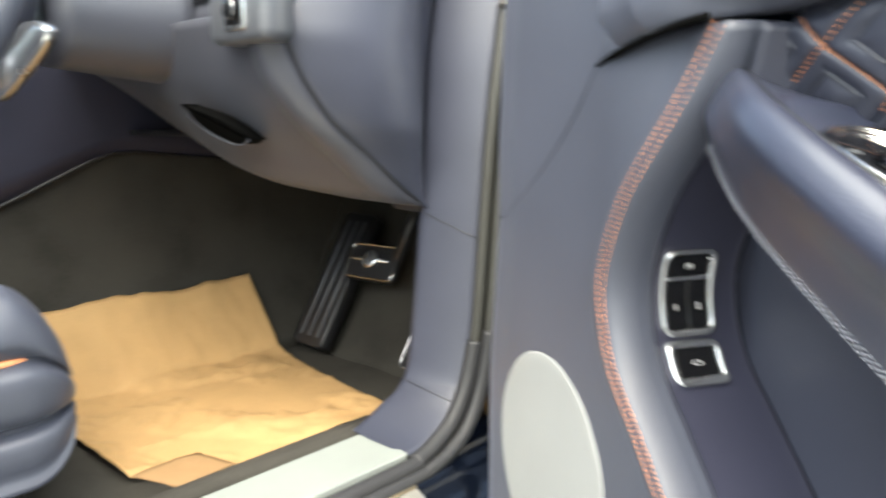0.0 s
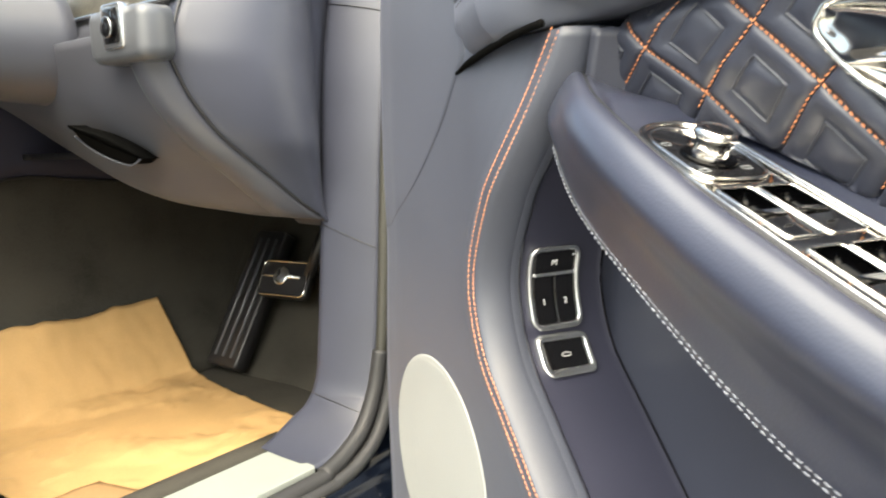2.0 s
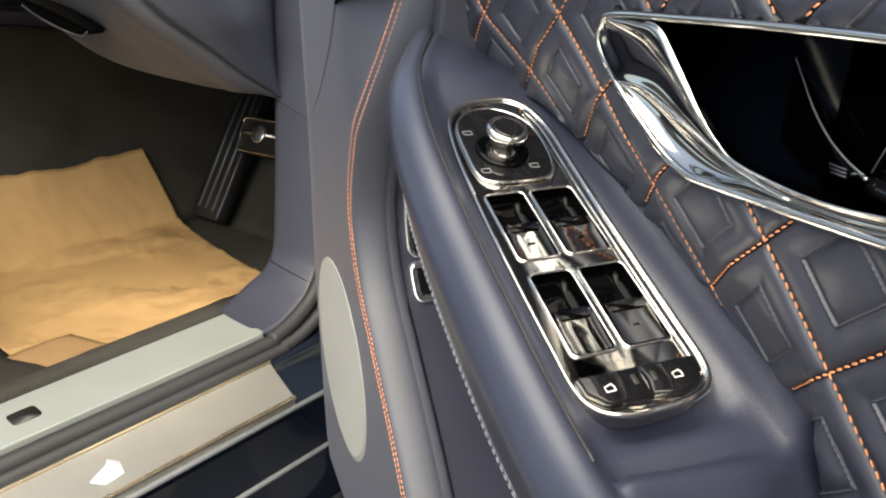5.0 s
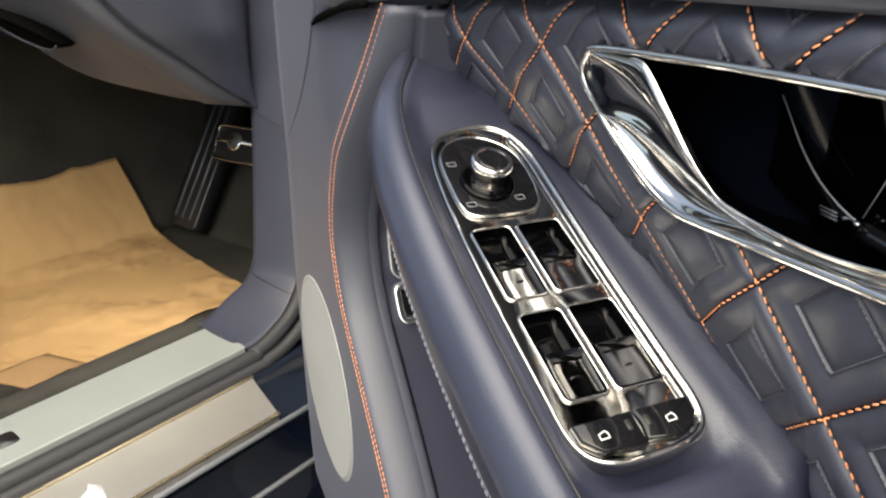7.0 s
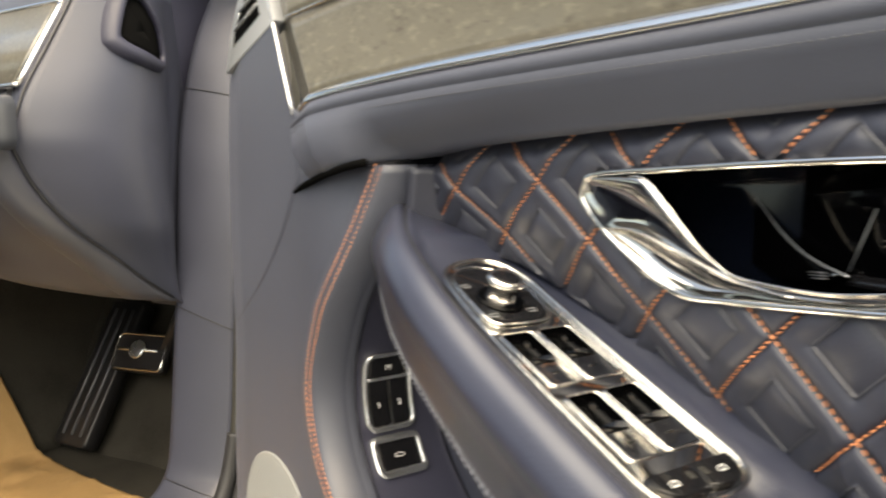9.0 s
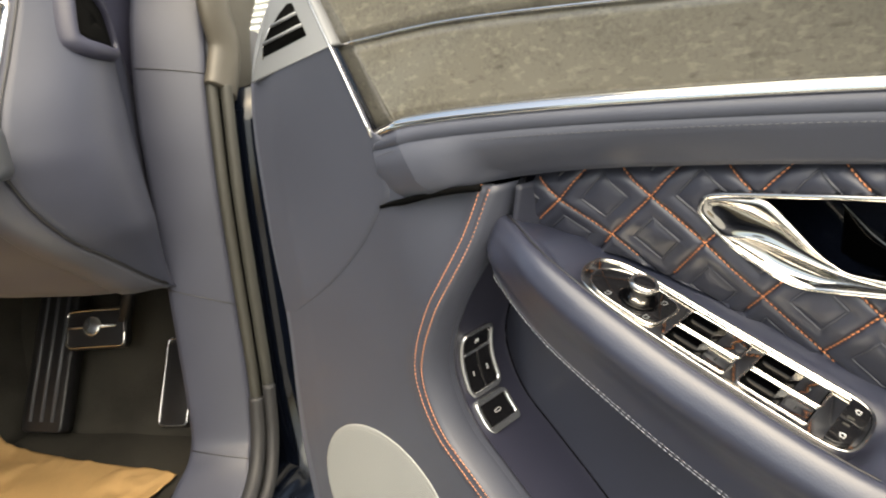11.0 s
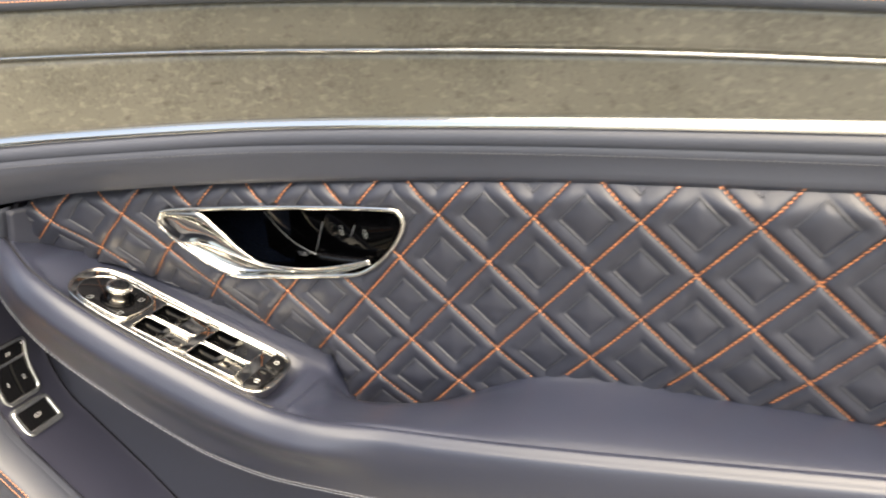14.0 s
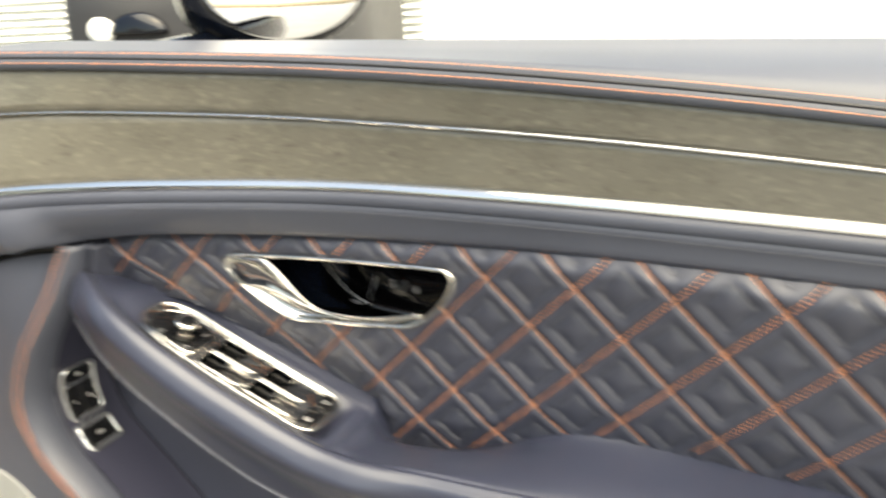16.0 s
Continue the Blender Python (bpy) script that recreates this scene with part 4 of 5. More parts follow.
# black pull lever behind the scroll, its fine bright edges and the pivot below
lever_edge = spline([(0.349, 0.8955, 0), (0.3565, 0.8885, 0), (0.3665, 0.8795, 0), (0.3765, 0.8705, 0), (0.3890, 0.8625, 0), (0.4015, 0.8575, 0), (0.4125, 0.8548, 0)], 30)
lever_o = [(p.x, p.y) for p in lever_edge] + [(0.404, 0.8500), (0.376, 0.8470), (0.345, 0.8560), (0.318, 0.8700), (0.297, 0.8860), (0.296, 0.8955), (0.320, 0.8980)]
part("lever", slab(lever_o, 0.0030, -0.004, hdeep, 0.0012), INK, handle, "glossy black pull lever")
part("lock_panel", slab([(0.4145, 0.8552), (0.4345, 0.9000), (0.470, 0.9005), (0.498, 0.9000), (0.506, 0.8960), (0.5065, 0.8900), (0.496, 0.8725), (0.484, 0.8600), (0.462, 0.8555)], 0.0006, -0.004, hdeep, 0.0006), INK, handle, "glossy black lock button panel")
part("lever_edge", tube([hdeep(p.x, p.y, 0.0030) for p in lever_edge], lambda t: 0.00022 + 0.00030 * t, 6), GREYPLASTIC, handle, "fine bright lever edge")
part("panel_edge", tube([hdeep(0.4140, 0.8560, 0.0008), hdeep(0.4262, 0.8835, 0.0008)], 0.00028, 6), GREYPLASTIC, handle)
for k in range(3):
    part("pivot_rib", tube([hdeep(0.3935 + 0.0008 * k, 0.8535 - 0.0013 * k, 0.0034), hdeep(0.4035 + 0.0003 * k, 0.8541 - 0.0013 * k, 0.0034)], 0.0004, 6), TRIM, handle)
part("pivot", tube([hdeep(p.x, p.y, 0.0030) for p in spline([(0.4065, 0.8532, 0), (0.4100, 0.8544, 0), (0.4150, 0.8540, 0)], 10)], lambda t: 0.0007 + 0.0003 * math.sin(t * 9), 8), SATIN, handle, "bright pivot")
part("lower_rail", sheet([[hdeep(x, 0.8552 + 0.05 * max(0.0, x - 0.435) - 0.0050 * t, 0.0015 + 0.003 * t) for t in (0.0, 0.5, 1.0)] for x in span(0.415, 0.474, 12)], (0, 0.002, 0)), GLOSS, handle, "black lower rail")
for x, v, shut_lock in ((0.4460, 0.8775, False), (0.4708, 0.8778, True)):
    part("lock_symbol", tube([hdeep(x + a * 0.0019, v + b * 0.0026, 0.0010) for a, b in ((-1, -0.8), (-0.8, -1), (0.8, -1), (1, -0.8), (1, 0.4), (-1, 0.4))], 0.00024, 5, 1.0, UPW, True), GREYPLASTIC, handle, "pale padlock symbol")
    part("lock_keyhole", tube([hdeep(x, v - 0.0016, 0.0010), hdeep(x, v + 0.0001, 0.0010)], 0.0003, 5), GREYPLASTIC, handle)
    rise = 0.0 if shut_lock else 0.0012
    part("lock_shackle", tube([hdeep(x + a * 0.0013, v + 0.0010 + b * 0.0022 + rise, 0.0010) for a, b in ((-1, -0.2 if shut_lock else 0.4), (-1, 0.9), (-0.5, 1.35), (0.5, 1.35), (1, 0.9), (1, -0.2))], 0.00022, 5), GREYPLASTIC, handle)
part("divider_mark", tube([hdeep(0.4548, 0.8738, 0.0010), hdeep(0.4610, 0.8845, 0.0010)], 0.0006, 5), TRIM, handle)

# ---- memory and boot buttons on the recess wall ----
def wall_place(x, v, h):
    """A point on the curved wall of the recess: x runs into the door, v up, h off the wall."""
    return d(pipe_u(v) + 0.0118 + h, v, -x)


def wall_plate(x0, x1, v0, v1, r, h, deep):
    """A round-cornered plate that follows the wall's curve, with a softened edge."""
    rows = []
    for i in range(15):
        t = i / 14
        v = v0 + (v1 - v0) * (0.5 - 0.5 * math.cos(t * math.pi))
        e = min(v - v0, v1 - v)
        cut = r - math.sqrt(max(r * r - (r - e) ** 2, 0.0)) if e < r else 0.0
        row = []
        for j in range(9):
            y = 0.5 - 0.5 * math.cos(j / 8 * math.pi)
            drop = deep if i in (0, 14) or j in (0, 8) else 0.0
            row.append(wall_place(x0 + cut + (x1 - x0 - 2 * cut) * y, v, h - drop))
        rows.append(row)
    return sheet(rows, (-0.003, 0, 0))


def wall_letter(word, x, v, h, size, parent):
    c = wall_place(x, v, h)
    tx = (wall_place(x + 0.001, v, h) - c).normalized()
    ty = (wall_place(x, v + 0.001, h) - c).normalized()
    tz = tx.cross(ty)
    writing("letter", word, size, Matrix(((tx.x, ty.x, tz.x, c.x), (tx.y, ty.y, tz.y, c.y), (tx.z, ty.z, tz.z, c.z), (0, 0, 0, 1))), MARK, parent)


def wall_ring(w, h, r, x, v, inset):
    """A raised frame on the curved wall: rounded outside, sloping in to its opening."""
    rings = []
    for cut, high in ((0.0, -0.001), (0.0, 0.0030), (0.0008, 0.0046), (0.0018, 0.0050), (inset - 0.0012, 0.0046), (inset - 0.0003, 0.0038), (inset, 0.0012)):
        o = rounded(w - 2 * cut, h - 2 * cut, max(r - cut, 0.0015), 6, x, v)
        dense = []
        for (x0, y0), (x1, y1) in zip(o, o[1:] + o[:1]):
            n = 8 if math.hypot(x1 - x0, y1 - y0) > 0.008 else 1
            dense += [(x0 + (x1 - x0) * k / n, y0 + (y1 - y0) * k / n) for k in range(n)]
        rings.append([wall_place(px, py, high) for px, py in dense])
    return loft(rings, True, False)


mem = part("memory_switch", wall_ring(0.047, 0.066, 0.010, 0.0530, 0.7225, 0.0046), SATIN, door, "seat memory buttons in a bowed satin frame")
part("frame_bar", wall_plate(0.0335, 0.0725, 0.7312, 0.7338, 0.001, 0.0040, 0.0012), SATIN, mem)
for x0, x1, v0, v1, word in ((0.0338, 0.0722, 0.7338, 0.7512, "M"), (0.0338, 0.0528, 0.6940, 0.7312, "1"), (0.0533, 0.0722, 0.6940, 0.7312, "2")):
    part("button", wall_plate(x0, x1, v0, v1, 0.002, 0.0030, 0.0010), GLOSS, mem, "black button")
    wall_letter(word, (x0 + x1) / 2, (v0 + v1) / 2 - (0.002 if word != "M" else 0.001), 0.0033, 0.0068, mem)
part("tell_tale", wall_plate(0.0690, 0.0702, 0.7462, 0.7476, 0.0003, 0.0034, 0.0002), MARK, mem)
boot = part("boot_switch", wall_ring(0.047, 0.0285, 0.007, 0.0530, 0.6725, 0.0050), SATIN, door, "boot release button in a satin frame")
part("button", wall_plate(0.0342, 0.0718, 0.6630, 0.6820, 0.002, 0.0030, 0.0010), GLOSS, boot, "black button")
part("car_mark", tube([wall_place(0.053 + a * 0.0040, 0.6720 + b * 0.0015, 0.0034) for a, b in ((-1, -0.5), (-0.9, 0.5), (-0.4, 0.6), (0.1, 1.0), (0.6, 0.6), (1, 0.4), (1, -0.5), (0.5, -0.8), (-0.5, -0.8))], 0.0003, 5, 1.0, (1, 0, 0), True), MARK, boot)
# ---- door loudspeaker grille ----
SPK = (-0.050, 0.542, 0.1025)
grille = part("speaker_grille", turned([(SPK[2] + 0.001, 0.006), (SPK[2] + 0.001, 0.0101), (SPK[2], 0.0108), (SPK[2] - 0.002, 0.0109), (SPK[2] * 0.6, 0.0118), (SPK[2] * 0.2, 0.0122)], SPK[0], SPK[1], lambda x, y, h: d(x, y, h), 64), GRILLE, door, "pale round loudspeaker grille")
ribs = bmesh.new()
for i in range(-48, 49):
    y = i * 0.00205
    half = math.sqrt(max((SPK[2] - 0.004) ** 2 - y * y, 0))
    if half < 0.006:
        continue
    prev = None
    for j in range(13):
        x = -half + 2 * half * j / 12
        h = 0.0108 + 0.0014 * max(0.0, 1 - (x * x + y * y) / (SPK[2] ** 2)) + 0.0002
        a = ribs.verts.new(d(SPK[0] + x, SPK[1] + y - 0.0006, h - 0.0004))
        b = ribs.verts.new(d(SPK[0] + x, SPK[1] + y, h + 0.0004))
        c = ribs.verts.new(d(SPK[0] + x, SPK[1] + y + 0.0006, h - 0.0004))
        if prev:
            ribs.faces.new((prev[0], a, b, prev[1]))
            ribs.faces.new((prev[1], b, c, prev[2]))
        prev = (a, b, c)
part("ribs", ribs, GRILLE, grille)["kind"] = "stuff"

# ---- outside mirror beyond the window ----
def mirror_ring(f, y, n=40):
    return [Vector((0.0, 0.105 * f * math.cos(a) * (1 + 0.1 * math.cos(a)), 0.068 * f * math.sin(a))) + Vector((y, 0, 0)) for a in span(0, 2 * math.pi * (n - 1) / n, n)]


mh = part("mirror_housing", loft([mirror_ring(0.93, 0.004), mirror_ring(1.0, 0.0), mirror_ring(1.06, -0.02), mirror_ring(1.0, -0.055), mirror_ring(0.8, -0.085), mirror_ring(0.45, -0.10), mirror_ring(0.1, -0.105)]), PAINT, door, "midnight blue door mirror housing")
mh.matrix_local = Matrix.Translation(d(0.20, 1.152, -0.30)) @ pose(0, 0, 0, 0, -10, -30) @ Matrix.Scale(1.08, 4)
part("mirror_pane", loft([mirror_ring(0.90, 0.004), mirror_ring(0.91, 0.008), mirror_ring(0.88, 0.010)]), MIRROR, mh, "bright mirror glass")
part("mirror_arm", tube(spline([d(0.10, 1.07, -0.17), d(0.12, 1.075, -0.21), d(0.15, 1.085, -0.27)], 8), 0.022, 12, 1.5), PAINT, door, "midnight blue mirror foot")

# ---- the car round the doorway ----
car = thing("saloon_car", CAR_POSE, "midnight blue luxury saloon with its driver's doorway open", "car")


def c3(a, b, z):
    return Vector((a, b, z))


# sill: carpeted inner edge, steel plate, seal bed, lit tread plate, painted step
def run(profile, a0, a1, n=24):
    return loft([[c3(a, b, z) for b, z in profile] for a in span(a0, a1, n)])


part("sill_body", run([(0.125, 0.30), (0.125, 0.412), (0.118, 0.421), (0.088, 0.4195), (0.0, 0.415), (-0.042, 0.396), (-0.05, 0.388), (-0.142, 0.378), (-0.150, 0.352), (-0.215, 0.335), (-0.235, 0.30), (-0.24, 0.22), (-0.20, 0.19), (0.125, 0.19)], -1.5, 0.62), PAINT, car, "painted body sill")
part("sill_carpet", run([(0.128, 0.30), (0.129, 0.415), (0.122, 0.4245), (0.105, 0.4262), (0.086, 0.4235), (0.086, 0.415), (0.12, 0.30)], -1.5, 0.04), CARPET, car, "dark carpeted sill edge")
o = [(-1.4, 0.079), (-0.004, 0.079), (0.001, 0.077), (-0.006, -0.010), (-0.010, -0.013), (-1.4, -0.013)]
plate = part("sill_plate", slab(o, 0.4245, 0.415, c3, 0.0015), STEEL, car, "brushed pale steel sill plate", False)
part("plate_slot", slab(rounded(0.032, 0.028, 0.006, 4, -0.310, 0.032), 0.4252, 0.420, c3), PLASTIC, plate, "dark slot")
for pts, r in (([(-1.5, -0.022, 0.409), (-0.6, -0.022, 0.409), (-0.05, -0.022, 0.409), (0.0, -0.020, 0.4125), (0.045, -0.016, 0.425), (0.083, -0.012, 0.447), (0.110, -0.011, 0.490), (0.126, -0.011, 0.545)], 0.0115), ([(-1.5, -0.034, 0.399), (-0.6, -0.034, 0.399), (-0.05, -0.034, 0.399), (0.01, -0.033, 0.401), (0.055, -0.031, 0.412), (0.094, -0.029, 0.438), (0.122, -0.028, 0.490), (0.138, -0.028, 0.560)], 0.0095)):
    part("sill_seal", tube(spline([c3(*p) for p in pts], 60), r, 10), DARKSEAL, car, "black rubber sill seal sweeping up the doorway")
tread = part("tread_plate", slab([(-1.2, -0.044), (-0.024, -0.044), (-0.030, -0.066), (-0.052, -0.134), (-0.056, -0.137), (-1.2, -0.137)], 0.3945, 0.378, c3, 0.002), GLOWPLATE, car, "taupe metal tread plate with brass edges", False)
for b0, a1 in ((-0.042, -0.022), (-0.138, -0.054)):
    part("brass_edge", tube([c3(-1.2, b0, 0.3955), c3(-0.6, b0, 0.3955), c3(a1, b0, 0.3955)], 0.0028, 8), GOLD, tread, "thin brass edge")
for b0, z0 in ((-0.1475, 0.388), (-0.190, 0.345)):
    part("sill_edge_strip", tube([c3(-1.2, b0, z0), c3(-0.5, b0, z0), c3(0.06, b0, z0)], 0.0036, 8), GREYPLASTIC, car, "thin pale edge strip along the sill")
part("tread_logo", slab([(-0.30, -0.10), (-0.275, -0.085), (-0.27, -0.075), (-0.262, -0.09), (-0.268, -0.112), (-0.29, -0.115)], 0.3952, 0.394, c3), MARK, tread, "pale emblem shape")

# seal up the doorway's front edge and the leather trim beside it
SEAL = [(-0.20, 0.400), (-0.113, 0.400), (-0.002, 0.404), (0.050, 0.415), (0.087, 0.438), (0.118, 0.485), (0.134, 0.551), (0.144, 0.638), (0.154, 0.748), (0.166, 0.86), (0.185, 0.972), (0.225, 1.10), (0.30, 1.24)]
sp = spline([c3(a, 0.0, z) for a, z in SEAL[:-2] + [(0.190, 0.996)]], 60)
part("doorway_seal", tube([p + Vector((0, -0.006, 0)) for p in sp], 0.0085, 10), RUBBER, car, "olive grey rubber doorway seal")
part("doorway_seal_lip", tube([p + Vector((0.010, -0.022, -0.004)) for p in sp], 0.0085, 10), RUBBER, car, "grey rubber seal lip")
INN = [(-0.010, 0.425), (0.000, 0.428), (0.020, 0.436), (0.047, 0.449), (0.075, 0.462), (0.096, 0.492), (0.106, 0.551), (0.116, 0.638), (0.128, 0.748), (0.138, 0.86), (0.150, 0.972), (0.185, 1.10), (0.26, 1.24)]
OUT = [(-0.008, 0.4225), (0.012, 0.424), (0.045, 0.431), (0.085, 0.449), (0.106, 0.470)] + SEAL[5:]
inn = spline([c3(a, 0.095, z) for a, z in INN], 80)
out = spline([c3(a, -0.012 + 0.016 * min(max((z - 0.425) / 0.045, 0.0), 1.0), z) for a, z in OUT], 80)
rows = []
for p, q in zip(inn, out):
    r = []
    for i in range(13):
        t = i / 12
        c = p.lerp(q, t)
        c += Vector((-0.005, 0, 0.002)) * math.sin(t * math.pi) ** 0.6
        r.append(c)
    rows.append([p + Vector((0.12, 0.02, 0.02)), p + Vector((0.02, 0.006, 0.0))] + r)
part("pillar_trim", sheet(rows, (0.006, 0.0, -0.004)), SLATE, car, "smooth navy leather pillar trim")
for z0 in (0.712, 1.024, 0.478):
    i = min(range(80), key=lambda k: abs(inn[k].z - z0))
    j = min(range(80), key=lambda k: abs(out[k].z - z0 + 0.02))
    ln = []
    for k in range(9):
        t = k / 8
        c = inn[i].lerp(out[j], t) + Vector((-0.005, 0, 0.002)) * math.sin(t * math.pi) ** 0.6 + Vector((-0.0006, -0.0006, 0))
        ln.append(c)
    part("trim_joint", tube(ln, 0.0007, 6), PLASTIC, car, "dark trim joint")

# outer pillar, fender and hinge well
rows = []
for z, a, b in ((0.19, 0.16, -0.15), (0.36, 0.16, -0.12), (0.42, 0.18, -0.06), (0.6, 0.20, -0.05), (0.85, 0.22, -0.05), (0.94, 0.235, -0.05), (0.984, 0.245, -0.048)):
    rows.append([c3(a - 0.02, 0.02, z), c3(a, b, z), c3(a + 0.08, b - 0.01, z), c3(a + 0.14, b - 0.09, z), c3(a + 0.5, b - 0.11, z), c3(a + 1.1, b - 0.08, z), c3(a + 1.1, 0.1, z), c3(a + 0.3, 0.1, z)])
part("fender", loft(rows), PAINT, car, "midnight blue front wing and hinge pillar")
cap = [c3(0.202, -0.010, 0.984), c3(0.206, -0.010, 0.990), c3(0.218, -0.010, 1.008), c3(0.236, -0.010, 1.045), c3(0.230, -0.010, 1.10), c3(0.24, -0.005, 1.18), c3(0.20, 0.02, 1.26)]
part("pillar_cap", tube(spline(cap, 30), lambda t: 0.0165 * min(1.0, 0.7 + t * 8), 12, 2.0, (0, 1, 0)), TAUPE, car, "taupe plastic cap of the windscreen pillar")
part("corner_cover", slab([(0.235, 0.984), (0.300, 0.984), (0.326, 1.066), (0.37, 1.12), (0.44, 1.26), (0.24, 1.26)], 0.012, 0.0, lambda x, y, h: c3(x, 0.004 - h, y), 0.004), OLIVE, car, "dark olive plastic corner cover")
for z in (0.55, 0.82):
    part("hinge", tube([c3(0.20, -0.06, z), c3(0.19, -0.12, z), c3(0.13, -0.20, z)], 0.014, 8), PAINT, car, "painted door hinge arm")
part("windscreen_pillar", tube([c3(0.27, 0.03, 1.20), c3(0.12, 0.09, 1.28), c3(-0.15, 0.17, 1.38), c3(-0.45, 0.2, 1.42)], 0.032, 10), GREYPLASTIC, car, "grey trimmed windscreen pillar")

# floor, tunnel side, toe board, bulkhead and closed far side
part("floor_carpet", sheet([[c3(a, b, 0.362 + 0.004 * noise.noise((a * 9, b * 9, 0))) for b in span(0.10, 0.70, 20)] for a in span(-1.3, 0.40, 40)], (0, 0, -0.02)), CARPET, car, "dark carpet")
part("toe_board", sheet([[c3(0.30 + 0.30 * t, b, 0.362 + 0.44 * t ** 1.15 + 0.006 * noise.noise((t * 7, b * 9, 3))) for b in span(0.05, 0.78, 20)] for t in span(0, 1, 16)], (0.01, 0, -0.02)), CARPET, car, "dark carpeted toe board")
tun = curve((0.362, 0.515, 0.60, 0.83), (0.632, 0.722, 0.742, 0.752))
part("tunnel_carpet", sheet([[c3(a, tun(z) + 0.004 * noise.noise((a * 8, z * 8, 5)), z) for z in span(0.362, 0.83, 18)] for a in span(-1.3, 0.62, 40)], (0, 0.02, 0)), CARPET, car, "dark carpeted tunnel side")
cl = curve((-1.3, -0.4, -0.242, -0.149, -0.037, 0.096, 0.3, 0.62), (0.66, 0.66, 0.703, 0.744, 0.788, 0.778, 0.76, 0.75))
part("console_side", sheet([[c3(a, 0.738 - 0.012 * t, cl(a) + t * (1.0 - cl(a))) for t in span(0, 1, 8)] for a in span(-1.3, 0.62, 40)], (0, 0.03, 0)), NAVY, car, "leather-trimmed centre console side")
part("console_joint", tube([c3(a, 0.7375, cl(a)) for a in span(-1.0, 0.5, 40)], 0.003, 6), PLASTIC, car, "dark joint")
part("far_side", run([(1.55, 0.3), (1.55, 0.95), (1.62, 0.95), (1.62, 0.3)], -1.5, 0.9), HEADLINER, car, "far side trim of the cabin")
part("roof", run([(0.15, 1.40), (0.5, 1.45), (1.0, 1.45), (1.42, 1.40), (1.0, 1.49), (0.5, 1.49), (0.15, 1.44)], -1.5, -0.35), HEADLINER, car, "pale roof lining")
part("bulkhead", run([(0.05, 0.19), (0.05, 1.05), (1.6, 1.05), (1.6, 0.19)], 0.64, 0.70, 2), PLASTIC, car, "dark bulkhead")
part("rear_bulkhead", run([(0.10, 0.19), (0.10, 0.95), (1.6, 0.95), (1.6, 0.19)], -1.55, -1.5, 2), LEATHER, car, "rear seat back")

# dashboard: end cap, knee panel, cubby, switch
crease = curve((0.70, 0.732, 0.763, 0.80, 0.845, 0.89, 0.9148, 0.9455, 0.963, 1.005, 1.059, 1.118, 1.16), (0.160, 0.113, 0.067, 0.020, -0.040, -0.080, -0.0946, -0.107, -0.103, -0.088, -0.0562, -0.0226, 0.0))
knee_line = curve((0.70, 0.732, 0.763, 0.80, 0.845, 0.89, 0.94, 0.975, 1.05, 1.16), (0.160, 0.113, 0.067, 0.020, -0.040, -0.082, -0.108, -0.118, -0.115, -0.08))


def end_b(a, z):
    """How far in the bulging end cap lies."""
    t = (a - crease(z)) / max(0.135 - crease(z), 0.01)
    bulge = 0.018 + 0.030 * math.sin(min(max((z - 0.72) / 0.44, 0.0), 1.0) * math.pi)
    return 0.080 + 0.02 * min(t, 1.6) ** 3 - bulge * math.sin(min(max(t, 0), 1) * math.pi) * min(1, (0.135 - crease(z)) * 6)


rows = []
for z in span(0.712, 1.16, 44):
    rows.append([c3(a, end_b(a, z), z) for a in span(crease(z), 0.20, 26)])
part("dashboard_end", sheet(rows, (0, 0.02, 0)), SLATE, car, "smooth leather dashboard end cap")
part("dashboard_joint", tube([c3(crease(z), 0.079, z) for z in span(0.735, 1.15, 60)], 0.0016, 6), PLASTIC, car, "dark joint line")
low_a = curve((0.08, 0.12, 0.185, 0.334, 0.5, 0.72), (0.100, 0.085, 0.05, 0.0, -0.03, -0.055))
low_z = curve((0.08, 0.12, 0.185, 0.334, 0.5, 0.65, 0.75), (0.728, 0.730, 0.737, 0.763, 0.830, 0.895, 0.93))
rows = []
for b in [0.082, 0.084, 0.088, 0.094, 0.102, 0.112, 0.120, 0.1225, 0.126, 0.130, 0.134] + span(0.145, 0.74, 34):
    la, lz = low_a(b), low_z(b)
    r = [c3(la + 0.06, b, lz + 0.012), c3(la + 0.012, b, lz)]
    for z in span(lz + 0.006, 0.975, 22):
        t = (z - lz) / (1.0 - lz)
        zz = 0.735 + t * (1.0 - 0.735)
        shape = (knee_line(zz) - 0.110) / (-0.119 - 0.110)
        a = la + (-0.135 - la) * shape
        rnd = max(0, 1 - (b - 0.082) / 0.022)
        a += 0.012 * rnd ** 2 - 0.010 * (1 - rnd) + 0.014 * min(max((b - 0.122) / 0.008, 0), 1)
        r.append(c3(a, b, z))
    rows.append(r)
knee = part("knee_panel", sheet(rows, (0.012, 0.0, 0.004)), DASH, car, "padded leather knee panel")
part("underside", sheet([[c3(low_a(b) + 0.05 + (0.50 - low_a(b)) * t, b, low_z(min(b, 0.45)) + 0.012) for t in span(0, 1, 6)] for b in span(0.082, 0.74, 20)], (0, 0, 0.01)), PLASTIC, car, "dark dashboard underside")
top = [(0.60, 1.06), (0.30, 1.13), (0.10, 1.17), (0.02, 1.165), (-0.016, 1.125), (-0.053, 1.059), (-0.085, 1.005), (-0.112, 0.972), (-0.02, 0.95), (0.60, 0.95)]
